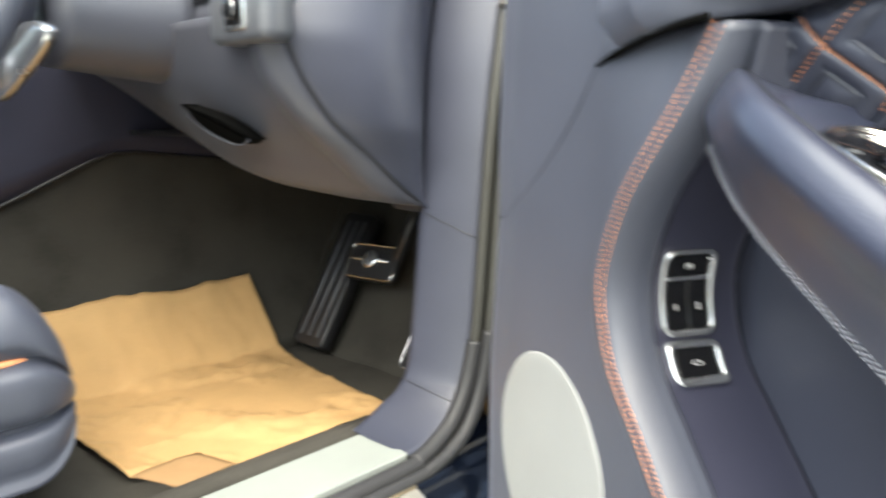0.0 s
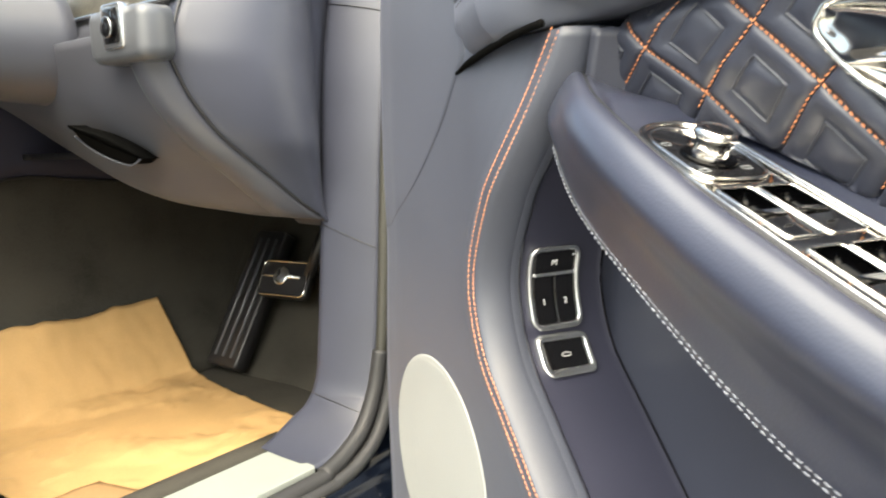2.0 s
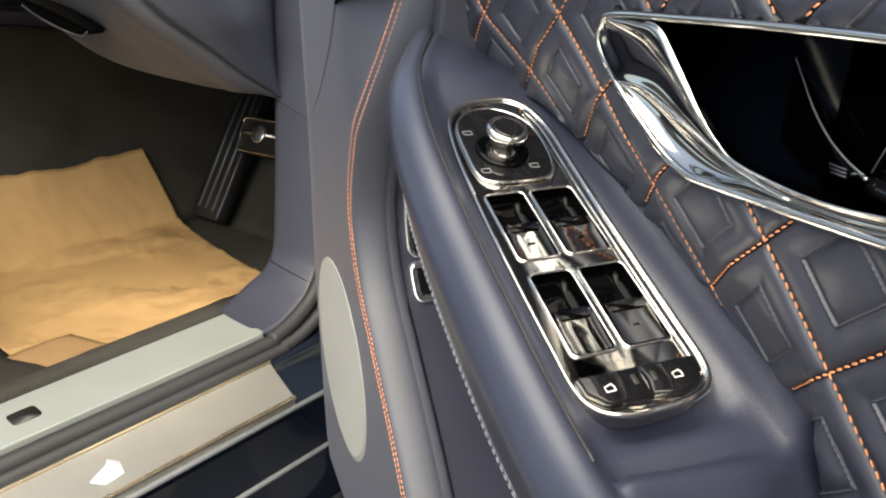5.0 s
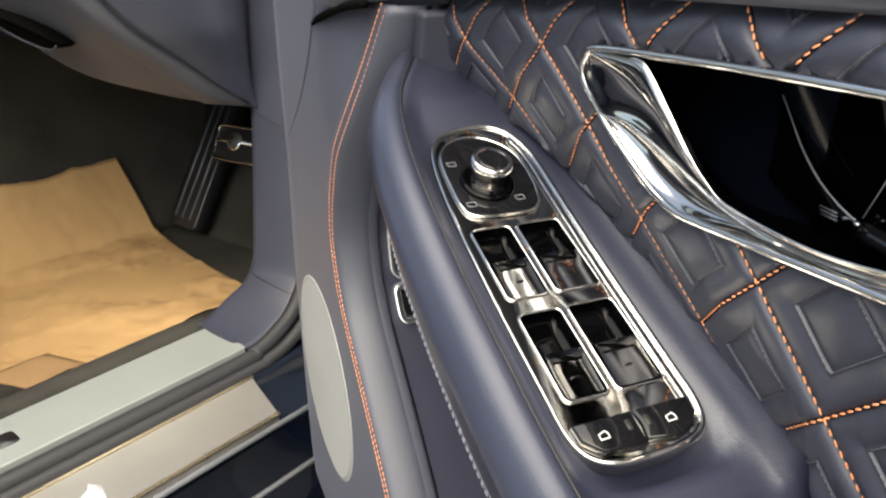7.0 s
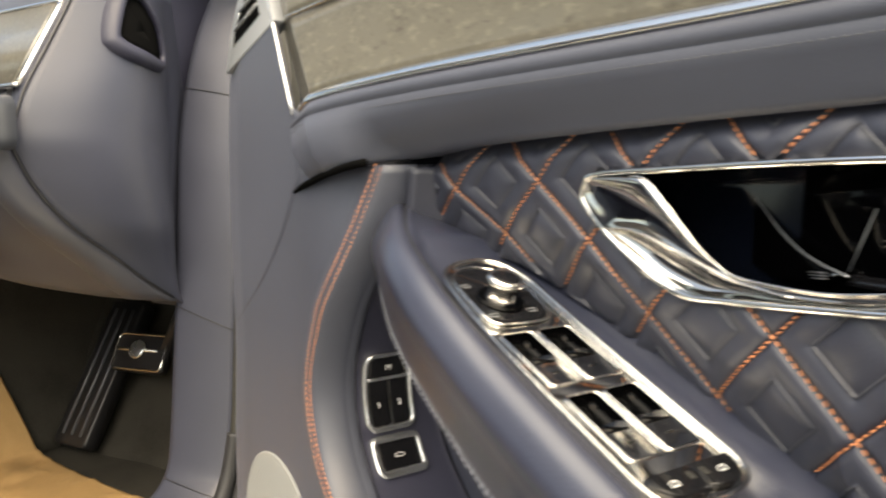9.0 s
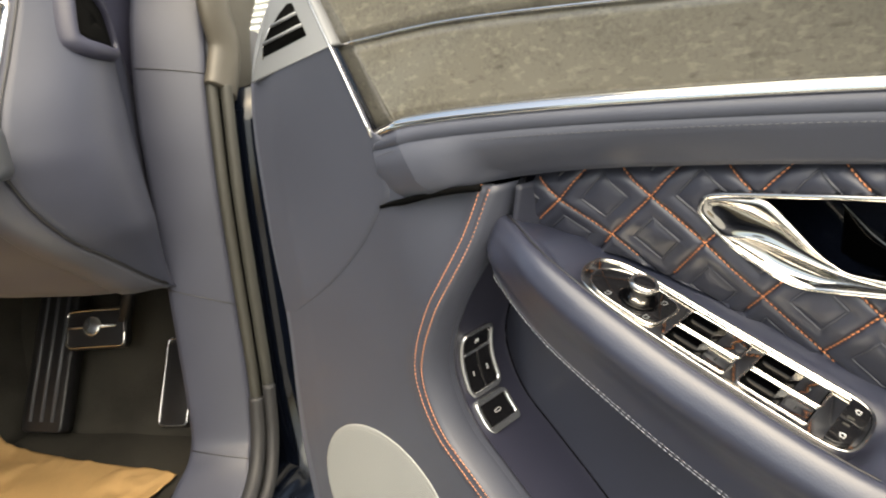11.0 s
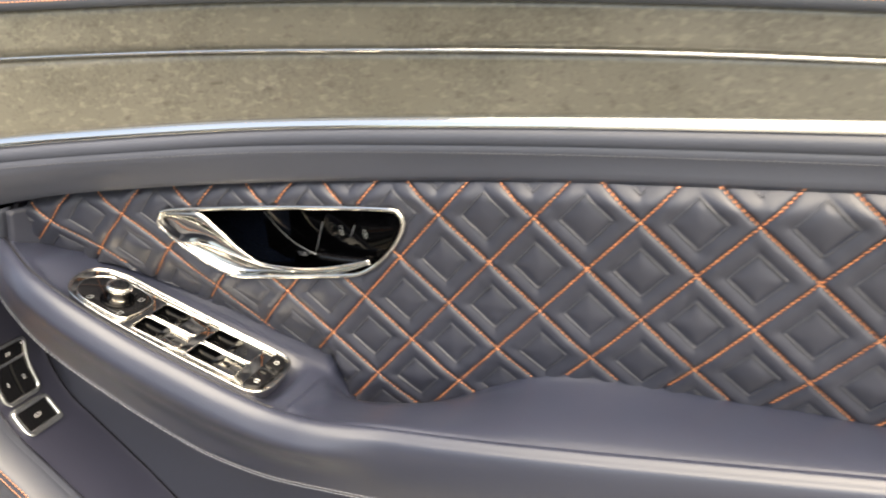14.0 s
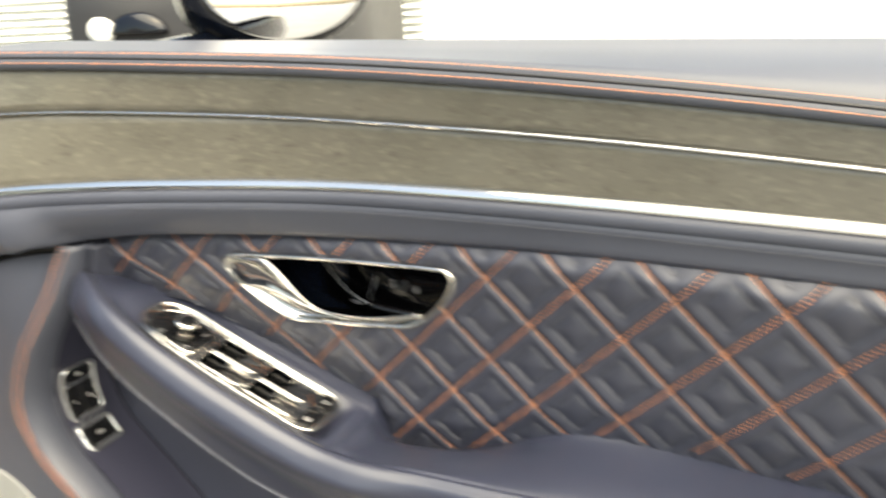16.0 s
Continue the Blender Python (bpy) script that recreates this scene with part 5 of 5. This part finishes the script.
part("dashboard_top", loft([[c3(a + (0.02 if b < 0.11 else 0.0), b, z) for a, z in top] for b in (0.118, 0.125, 0.14, 0.4, 0.8, 1.2, 1.55)]), DASH, car, "leather dashboard top")
# fascia inlay and chrome line on the cabin side
def fascia(t, proud):
    """A point of the sloping fascia's section, t from its foot to its top."""
    return (-0.088 + 0.072 * t - 0.86 * proud, 1.003 + 0.121 * t + 0.51 * proud)


inlay = part("fascia_inlay", loft([[c3(fascia(t, h)[0], b, fascia(t, h)[1]) for t, h in ((0.08, 0.0), (0.08, 0.006), (0.90, 0.006), (0.90, 0.0))] for b in (0.100, 0.104, 0.4, 0.8)]), VENEER, car, "veneer fascia inlay")
for t, r in ((0.05, 0.0032), (0.93, 0.0032)):
    part("fascia_strip", tube([c3(fascia(t, 0.005)[0], b, fascia(t, 0.005)[1]) for b in (0.088, 0.10, 0.4, 0.8)], r, 8), CHROME, inlay, "thin chrome fascia strip")
part("fascia_end", tube([c3(fascia(t, 0.004)[0], 0.090, fascia(t, 0.004)[1]) for t in span(0.05, 0.93, 8)], 0.004, 8), CHROME, inlay, "chrome fascia end")
# dark panel between the dashboard and the windscreen pillar
part("pillar_panel", slab([(0.07, 1.02), (0.36, 0.99), (0.36, 1.23), (0.13, 1.31), (0.07, 1.22)], 0.012, 0.0, lambda x, y, h: c3(x, 0.128 - h, y), 0.003), NAVY, car, "deep navy panel beside the pillar")
# loudspeaker mouth in the end cap
mouth_o = spline([(0.016, 1.123, 0), (-0.001, 1.079, 0), (0.003, 1.061, 0), (0.030, 1.048, 0), (0.083, 1.042, 0), (0.108, 1.052, 0), (0.109, 1.070, 0), (0.093, 1.098, 0), (0.074, 1.130, 0), (0.042, 1.143, 0)], 60, True)
mouth_i = spline([(0.038, 1.126, 0), (0.019, 1.085, 0), (0.021, 1.075, 0), (0.040, 1.067, 0), (0.083, 1.058, 0), (0.092, 1.063, 0), (0.091, 1.075, 0), (0.083, 1.100, 0), (0.063, 1.127, 0), (0.050, 1.132, 0)], 60, True)
rings = []
for t, out in ((0.0, -0.004), (0.06, 0.004), (0.25, 0.010), (0.5, 0.0125), (0.75, 0.0125), (0.92, 0.0105), (1.0, 0.007), (1.02, 0.002)):
    rings.append([c3(p.x + (q.x - p.x) * t, end_b(p.x + (q.x - p.x) * t, p.y + (q.y - p.y) * t) - out, p.y + (q.y - p.y) * t) for p, q in zip(mouth_o, mouth_i)])
ring = part("speaker_surround", loft(rings, True, False), NAVY, car, "deep navy leather-edged loudspeaker mouth")
# shallow black floor stands for the mouth's shaded depth
part("speaker_mouth", sheet([[c3(q.x + (0.056 - q.x) * t, end_b(q.x + (0.056 - q.x) * t, q.y + (1.09 - q.y) * t) - 0.0035, q.y + (1.09 - q.y) * t) for q in mouth_i + mouth_i[:1]] for t in (-0.04, 0.3, 0.6, 0.98)], (0, 0.002, 0)), VOID, ring, "mouth, its shaded depth as black")
# electric switch panel
swp = part("switch_block", slab(rounded(0.118, 0.060, 0.014, 5, 0.112, 0.966), 0.030, -0.01, lambda x, y, h: c3(-0.125 - h, x, y), 0.010), TRIM, car, "grey switch block with a square button")
def on_block(x, y, h):
    return c3(-0.125 - h, x, y)


part("switch_bezel", slab(rounded(0.044, 0.050, 0.007, 5, 0.108, 0.974), 0.0335, 0.02, on_block, 0.002), SATIN, swp, "satin-edged square bezel")
part("switch_well", slab(rounded(0.032, 0.038, 0.004, 4, 0.108, 0.974), 0.0345, 0.03, on_block, 0.001), GLOSS, swp, "black switch face")
part("rotary_knob", turned([(0.0115, 0.034), (0.0110, 0.040), (0.0098, 0.0415), (0.004, 0.042)], 0.108, 0.972, on_block, 24), GLOSS, swp, "black rotary light knob")
part("knob_ring", tube([on_block(0.108 + 0.0112 * math.cos(a), 0.972 + 0.0112 * math.sin(a), 0.0400) for a in span(0, 2 * math.pi * 23 / 24, 24)], 0.0007, 6, 1.0, (1, 0, 0), True), SATIN, swp)
# cubby slot low on the knee panel: a black slab for its shaded hollow
cub = [(p.x, p.y) for p in spline([(0.278, 0.868, 0), (0.278, 0.868, 0), (0.244, 0.857, 0), (0.222, 0.840, 0), (0.214, 0.824, 0), (0.214, 0.824, 0), (0.245, 0.816, 0), (0.274, 0.828, 0), (0.286, 0.846, 0)], 48, True)]
cubp = part("cubby", slab(cub, 0.006, -0.02, lambda x, y, h: c3(-0.045 - h - 1.05 * (y - 0.80) - 0.18 * (x - 0.2), x, y), 0.003), VOID, car, "oval cubby slot, its shaded hollow as a black slab")
part("cubby_lip", tube([c3(-0.0525 - 1.05 * (p.y - 0.80) - 0.18 * (p.x - 0.2), p.x, p.y) for p in spline([(0.285, 0.856, 0), (0.283, 0.840, 0), (0.271, 0.826, 0), (0.245, 0.8145, 0), (0.214, 0.8225, 0)], 20)], 0.0015, 8), DASH, cubp, "rolled leather lip")
# steering column shroud
rings = []
for t in span(0, 1, 10):
    a = -0.10 - 0.16 * t
    rings.append([c3(a, 0.40 + 0.10 * (1 - 0.3 * t) * math.cos(q), 0.985 + 0.085 * (1 - 0.2 * t) * math.sin(q)) for q in span(0, 2 * math.pi * 23 / 24, 24)])
part("column_shroud", loft(rings), DASH, car, "leather steering column shroud")

# satin gear paddle that stands out from the column
pad_o = [(p.x, p.y) for p in spline([(0.292, 0.957, 0), (0.296, 0.940, 0), (0.340, 0.905, 0), (0.400, 0.872, 0), (0.405, 0.930, 0), (0.360, 0.955, 0), (0.318, 0.965, 0)], 40, True)]
part("gear_paddle", slab(pad_o, 0.008, -0.006, lambda x, y, h: c3(-0.285 - h - 0.30 * (x - 0.28), x, y), 0.004), SATIN, car, "satin metal gear paddle")

# ---- pedals ----
def pad_frame(at, a_tilt, turn):
    m = Matrix.Translation(at) @ pose(0, 0, 0, 0, a_tilt, turn)
    return lambda x, y, h: m @ Vector((h, x, y))


bp = pad_frame(c3(0.348, 0.452, 0.563), 28, 8)
brake = part("brake_pedal", slab(rounded(0.128, 0.078, 0.012, 4), 0.006, -0.012, lambda x, y, h: bp(x, y, -h), 0.003), PLASTIC, car, "black brake pedal with chrome edge and round badge")
part("pedal_edge", tube([bp(x, y, -0.0065) for x, y in rounded(0.120, 0.070, 0.010, 4)], 0.0024, 6, 1.0, (1, 0, 0), True), CHROME, brake, "chrome pedal edge")
part("badge", turned([(0.019, 0.006), (0.019, 0.009), (0.015, 0.011), (0.006, 0.0115)], 0.008, 0.004, lambda x, y, h: bp(x, y, -h), 24), SATIN, brake, "round satin badge")
part("badge_bar", slab(rounded(0.100, 0.007, 0.002, 2, 0.008, 0.004), 0.009, 0.005, lambda x, y, h: bp(x, y, -h)), SATIN, brake, "satin badge bar")
part("pedal_arm", tube([c3(0.362, 0.40, 0.57), c3(0.40, 0.385, 0.66), c3(0.47, 0.38, 0.76)], 0.012, 8), PLASTIC, brake, "black pedal arm")
gp = pad_frame(c3(0.35, 0.30, 0.45), 35, 4)
gas = part("accelerator_pedal", slab(rounded(0.062, 0.17, 0.012, 4), 0.006, -0.012, lambda x, y, h: gp(x, y, -h), 0.003), PLASTIC, car, "black accelerator pedal")
part("pedal_edge", tube([gp(x, y, -0.0065) for x, y in rounded(0.058, 0.166, 0.010, 4)], 0.0026, 6, 1.0, (1, 0, 0), True), SATIN, gas, "satin pedal edge")
# ribbed footrest on the toe board
fr0, fr1 = c3(0.262, 0.562, 0.383), c3(0.43, 0.572, 0.640)
ax = (fr1 - fr0).normalized()
fn = Vector((-ax.z, 0, ax.x))
rest = part("footrest", slab(rounded(0.095, (fr1 - fr0).length, 0.012, 4), 0.012, -0.02, lambda x, y, h: (fr0 + fr1) / 2 + ax * y + Vector((0, 1, 0)) * x + fn * h, 0.004), PLASTIC, car, "black ribbed footrest")
for k in (-0.026, 0.0, 0.026):
    part("rib", tube([fr0 + ax * 0.02 + Vector((0, k, 0)) + fn * 0.0125, fr1 - ax * 0.02 + Vector((0, k, 0)) + fn * 0.0125], 0.0036, 6), TRIM, rest)

# ---- kraft paper on the footwell floor ----
mat_thing = thing("paper_floor_mat", CAR_POSE, "crumpled brown kraft paper mat on the footwell carpet", "paper mat")
front = curve((0.20, 0.256, 0.44, 0.62, 0.713, 0.78), (0.17, 0.180, 0.200, 0.226, 0.215, 0.20))
random.seed(11)
FOLDS = []
for k in range(16):
    g = random.uniform(0, math.pi)
    FOLDS.append((math.cos(g), math.sin(g), random.uniform(-0.23, 0.20) * math.cos(g) + random.uniform(0.22, 0.68) * math.sin(g), random.choice((-1, 1)) * random.uniform(0.002, 0.006), random.uniform(0.02, 0.07)))
rows = []
for i in range(91):
    b = 0.205 + 0.503 * i / 90
    r = []
    for j in range(91):
        t = j / 90
        rear = -0.245 + 0.10 * max(0, 1 - (b - 0.205) / 0.09) ** 1.0
        a = rear + (front(b) - rear) * t
        rise = max(0, b - 0.618)
        z = 0.374 + 1.62 * rise
        z += 0.08 * max(0, 0.04 - abs(b - 0.618))
        fold = noise.noise((a * 7 + b * 3, b * 6, 1.3))
        crisp = abs(noise.noise((a * 11 - b * 9, b * 13 + a * 5, 4.1)))
        wall = 1 if rise == 0 else max(0.55, 1 - rise / 0.03)
        z += (0.012 * fold * min(1, t * 3) + 0.010 * (0.35 - crisp)) * wall + 0.003 * noise.noise((a * 40, b * 40, 2))
        z += wall * sum(h * max(0.0, 1 - abs(a * cx + b * cy - o) / w) for cx, cy, o, h, w in FOLDS)
        if t < 0.10 and b > 0.29:
            z += (0.10 - t) * 0.10
        z = max(z, 0.3705)
        r.append(c3(a, b, z))
    rows.append(r)
part("paper", sheet(rows, (0, 0, -0.0012)), KRAFT, mat_thing)
# folded-over corner of the sheet, its shade put in a darker kraft
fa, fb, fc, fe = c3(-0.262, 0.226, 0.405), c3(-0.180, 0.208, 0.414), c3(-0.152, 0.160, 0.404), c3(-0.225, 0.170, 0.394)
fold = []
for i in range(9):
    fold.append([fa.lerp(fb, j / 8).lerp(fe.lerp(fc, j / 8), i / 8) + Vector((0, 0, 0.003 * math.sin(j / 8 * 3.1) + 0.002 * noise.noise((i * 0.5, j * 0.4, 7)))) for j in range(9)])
part("folded_corner", sheet(fold, (0, 0, -0.0012)), KRAFTSHADE, mat_thing, "paper corner folded over")

# ---- seat front corner ----
seat = thing("driver_seat", CAR_POSE, "navy leather driver's seat with orange piping", "car seat")
rings = []
for k, a in enumerate(span(-0.92, -0.45, 14) + span(-0.43, -0.322, 16)):
    e = min(1.0, (-0.318 - a) / 0.07)
    q = math.sqrt(max(1 - (1 - e) ** 2, 0.02))
    rings.append([c3(a, 0.46 + (b - 0.46) * (0.80 + 0.20 * q), 0.53 + (z - 0.53) * q + 0.006 * math.sin(a * 60) * (z > 0.6)) for b, z in [(p.x, p.y) for p in spline([(0.210, 0.44, 0), (0.192, 0.465, 0), (0.190, 0.500, 0), (0.208, 0.514, 0), (0.188, 0.530, 0), (0.184, 0.575, 0), (0.206, 0.592, 0), (0.190, 0.606, 0), (0.196, 0.635, 0), (0.214, 0.657, 0), (0.25, 0.665, 0), (0.30, 0.635, 0), (0.46, 0.625, 0), (0.62, 0.635, 0), (0.67, 0.665, 0), (0.715, 0.655, 0), (0.72, 0.55, 0), (0.70, 0.44, 0), (0.46, 0.42, 0)], 96, True)]])
part("cushion", loft(rings), LEATHER, seat, "padded leather cushion")
part("piping", tube(spline([c3(-0.90, 0.200, 0.592), c3(-0.5, 0.200, 0.592), c3(-0.40, 0.204, 0.591), c3(-0.36, 0.222, 0.588), c3(-0.337, 0.26, 0.584), c3(-0.325, 0.34, 0.580), c3(-0.323, 0.5, 0.578)], 40), 0.0045, 8), ORANGE, seat, "orange piping")
part("seat_base", slab(rounded(0.50, 0.42, 0.04, 5, -0.62, 0.46), 0.45, 0.365, c3, 0.01), PLASTIC, seat, "black seat base")
rings = []
for z in span(0.60, 1.25, 20):
    t = (z - 0.60) / 0.65
    a = -0.86 - 0.22 * t
    rings.append([c3(a + 0.075 * math.cos(q) * (1 + 0.3 * abs(math.sin(q))), 0.46 + (0.27 - 0.05 * t) * math.sin(q), z) for q in span(0, 2 * math.pi * 27 / 28, 28)])
part("backrest", loft(rings), LEATHER, seat, "leather backrest")

# ---- steering wheel ----
wheel = thing("steering_wheel", CAR_POSE @ pose(-0.335, 0.42, 1.0, 0, -66, 0), "leather steering wheel with satin metal spokes", "steering wheel")
part("rim", tube([(0.185 * math.cos(a), 0.185 * math.sin(a), 0) for a in span(0, 2 * math.pi * 63 / 64, 64)], 0.017, 12, 0.85, (0, 0, 1), True), LEATHER, wheel, "navy leather rim")
part("hub", loft([[Vector((r * math.cos(a), r * math.sin(a) * 1.2, z)) for a in span(0, 2 * math.pi * 31 / 32, 32)] for r, z in ((0.05, -0.06), (0.07, -0.02), (0.072, 0.01), (0.05, 0.02), (0.01, 0.022))]), LEATHER, wheel, "padded leather hub")
for a in (0, 180, 270):
    x, y = math.cos(radians(a + 90)), math.sin(radians(a + 90))
    part("spoke", tube([(0.06 * y, 0.06 * x, 0.0), (0.12 * y, 0.12 * x, 0.004), (0.18 * y, 0.18 * x, 0.0)], 0.012, 8, 1.8), SATIN, wheel, "satin metal spoke")

# ---- ground and the building behind the door ----
bm = bmesh.new()
bm.faces.new([bm.verts.new(p) for p in ((-200, -200, 0), (200, -200, 0), (200, 200, 0), (-200, 200, 0))])
tagged(part("ground", bm, CONCRETE), "grey concrete forecourt", "ground", kind="structure")
wall_dir = Vector((0.78, 0.62, 0))
side_dir = Vector((0.62, -0.78, 0))


def wp3(x, dist, z):
    return Vector((-0.1, -0.27, 0)) + wall_dir * dist + side_dir * x + Vector((0, 0, z))


def block(x0, x1, d0, d1, z0, z1):
    bm = bmesh.new()
    bmesh.ops.create_cube(bm, size=1)
    for v in bm.verts:
        v.co = wp3(x0 + (v.co.x + 0.5) * (x1 - x0), d0 + (v.co.y + 0.5) * (d1 - d0), z0 + (v.co.z + 0.5) * (z1 - z0))
    bmesh.ops.recalc_face_normals(bm, faces=bm.faces)
    return bm


tagged(part("wall_far", block(-14, 14, 9.4, 9.7, 0, 5.0), WHITE, None, "", False), "white rendered building wall", "wall", kind="structure")
shutter = tagged(part("louvre_frame", block(-7.5, -0.49, 9.25, 9.39, 0.0, 3.4), WHITE, None, "", False), "white louvred shutter frame on the wall", "shutter")
for k in range(36):
    z = 0.20 + k * 0.088
    b = bmesh.new()
    V = [b.verts.new(wp3(x, dd, z + h)) for x in (-7.4, -0.55) for dd, h in ((9.17, 0.0), (9.25, 0.062), (9.256, 0.057), (9.177, -0.006))]
    for q in ((0, 1, 5, 4), (1, 2, 6, 5), (2, 3, 7, 6), (3, 0, 4, 7), (0, 3, 2, 1), (4, 5, 6, 7)):
        b.faces.new([V[i] for i in q])
    bmesh.ops.recalc_face_normals(b, faces=b.faces)
    part("slat", b, WHITE, shutter, "", False)
# a dark van parked before the shutter, nose towards the door
VAN = Matrix(((side_dir.x, wall_dir.x, 0, wp3(-1.56, 4.3, 0).x), (side_dir.y, wall_dir.y, 0, wp3(-1.56, 4.3, 0).y), (0, 0, 1, 0), (0, 0, 0, 1)))
parked = thing("parked_van", VAN, "dark van parked before the white louvred shutter", "van")
prof = [(0.10, 0.32), (0.0, 0.45), (0.0, 0.72), (0.02, 1.20), (0.06, 1.42), (0.30, 1.50), (0.62, 1.92), (0.80, 2.0), (4.1, 2.0), (4.3, 1.85), (4.35, 0.5), (4.25, 0.32)]
part("body", loft([[Vector((x, y + (0.06 if abs(x) > 0.77 and y < 0.7 else 0.0), z - (0.03 if abs(x) > 0.77 and z > 1.5 else 0.0))) for y, z in prof] for x in (-0.79, -0.74, -0.4, 0, 0.4, 0.74, 0.79)]), DARKSEAL, parked, "dark painted body")
part("windscreen", sheet([[Vector((x, 0.300 + 0.32 * t - 0.012, 1.512 + 0.40 * t + 0.004)) for t in span(0.03, 0.95, 6)] for x in span(-0.66, 0.66, 8)], (0, 0.006, 0)), GLOSS, parked, "dark glossy windscreen")
part("bonnet_dome", loft([[Vector((-0.34 + r * math.cos(a), -0.004 + 0.10 * h, 1.10 + 0.12 * r / 0.17 * math.sin(a))) for a in span(0, math.pi, 16)] for r, h in ((0.17, 0.2), (0.165, -0.1), (0.13, -0.3), (0.05, -0.4))]), PAINT, parked, "blue-black bonnet bulge")
for x in (-0.56, 0.56):
    part("headlamp", turned([(0.075, 0.0), (0.075, 0.02), (0.06, 0.05), (0.01, 0.06)], x, 1.125, lambda x, y, h: Vector((x, 0.02 - h, y)), 20), WHITE, parked, "round pale headlamp")
part("bumper", slab(rounded(1.56, 0.22, 0.06, 5, 0.0, 0.50), 0.10, -0.05, lambda x, y, h: Vector((x, -h, y)), 0.03), PLASTIC, parked, "black bumper")
for y in (0.85, 3.5):
    for x in (-0.72, 0.72):
        wheel_v = part("wheel", loft([[Vector((xx, y + r * math.cos(a), 0.34 + r * math.sin(a))) for a in span(0, 2 * math.pi * 23 / 24, 24)] for r, xx in ((0.22, x - 0.1), (0.32, x - 0.1), (0.34, x - 0.07), (0.34, x + 0.07), (0.32, x + 0.1), (0.22, x + 0.1))]), DARKSEAL, parked, "black tyre")
        part("rim", loft([[Vector((xx, y + r * math.cos(a), 0.34 + r * math.sin(a))) for a in span(0, 2 * math.pi * 23 / 24, 24)] for r, xx in ((0.21, x - 0.09), (0.21, x + 0.09), (0.10, x + 0.105))]), SATIN, wheel_v, "grey metal rim")

# ---- violet glow strip under the sill plate ----
glow = bpy.data.materials.new("violet_light")
glow.use_nodes = True
gb = glow.node_tree.nodes["Principled BSDF"]
gb.inputs["Base Color"].default_value = (0.02, 0.01, 0.05, 1)
gb.inputs["Emission Color"].default_value, gb.inputs["Emission Strength"].default_value = (0.16, 0.10, 1.0, 1), 1.0
part("light_strip", tube([c3(-0.62, -0.0385, 0.398), c3(-0.45, -0.0385, 0.398), c3(-0.27, -0.0385, 0.398)], 0.0026, 6), glow, tread, "violet light strip")
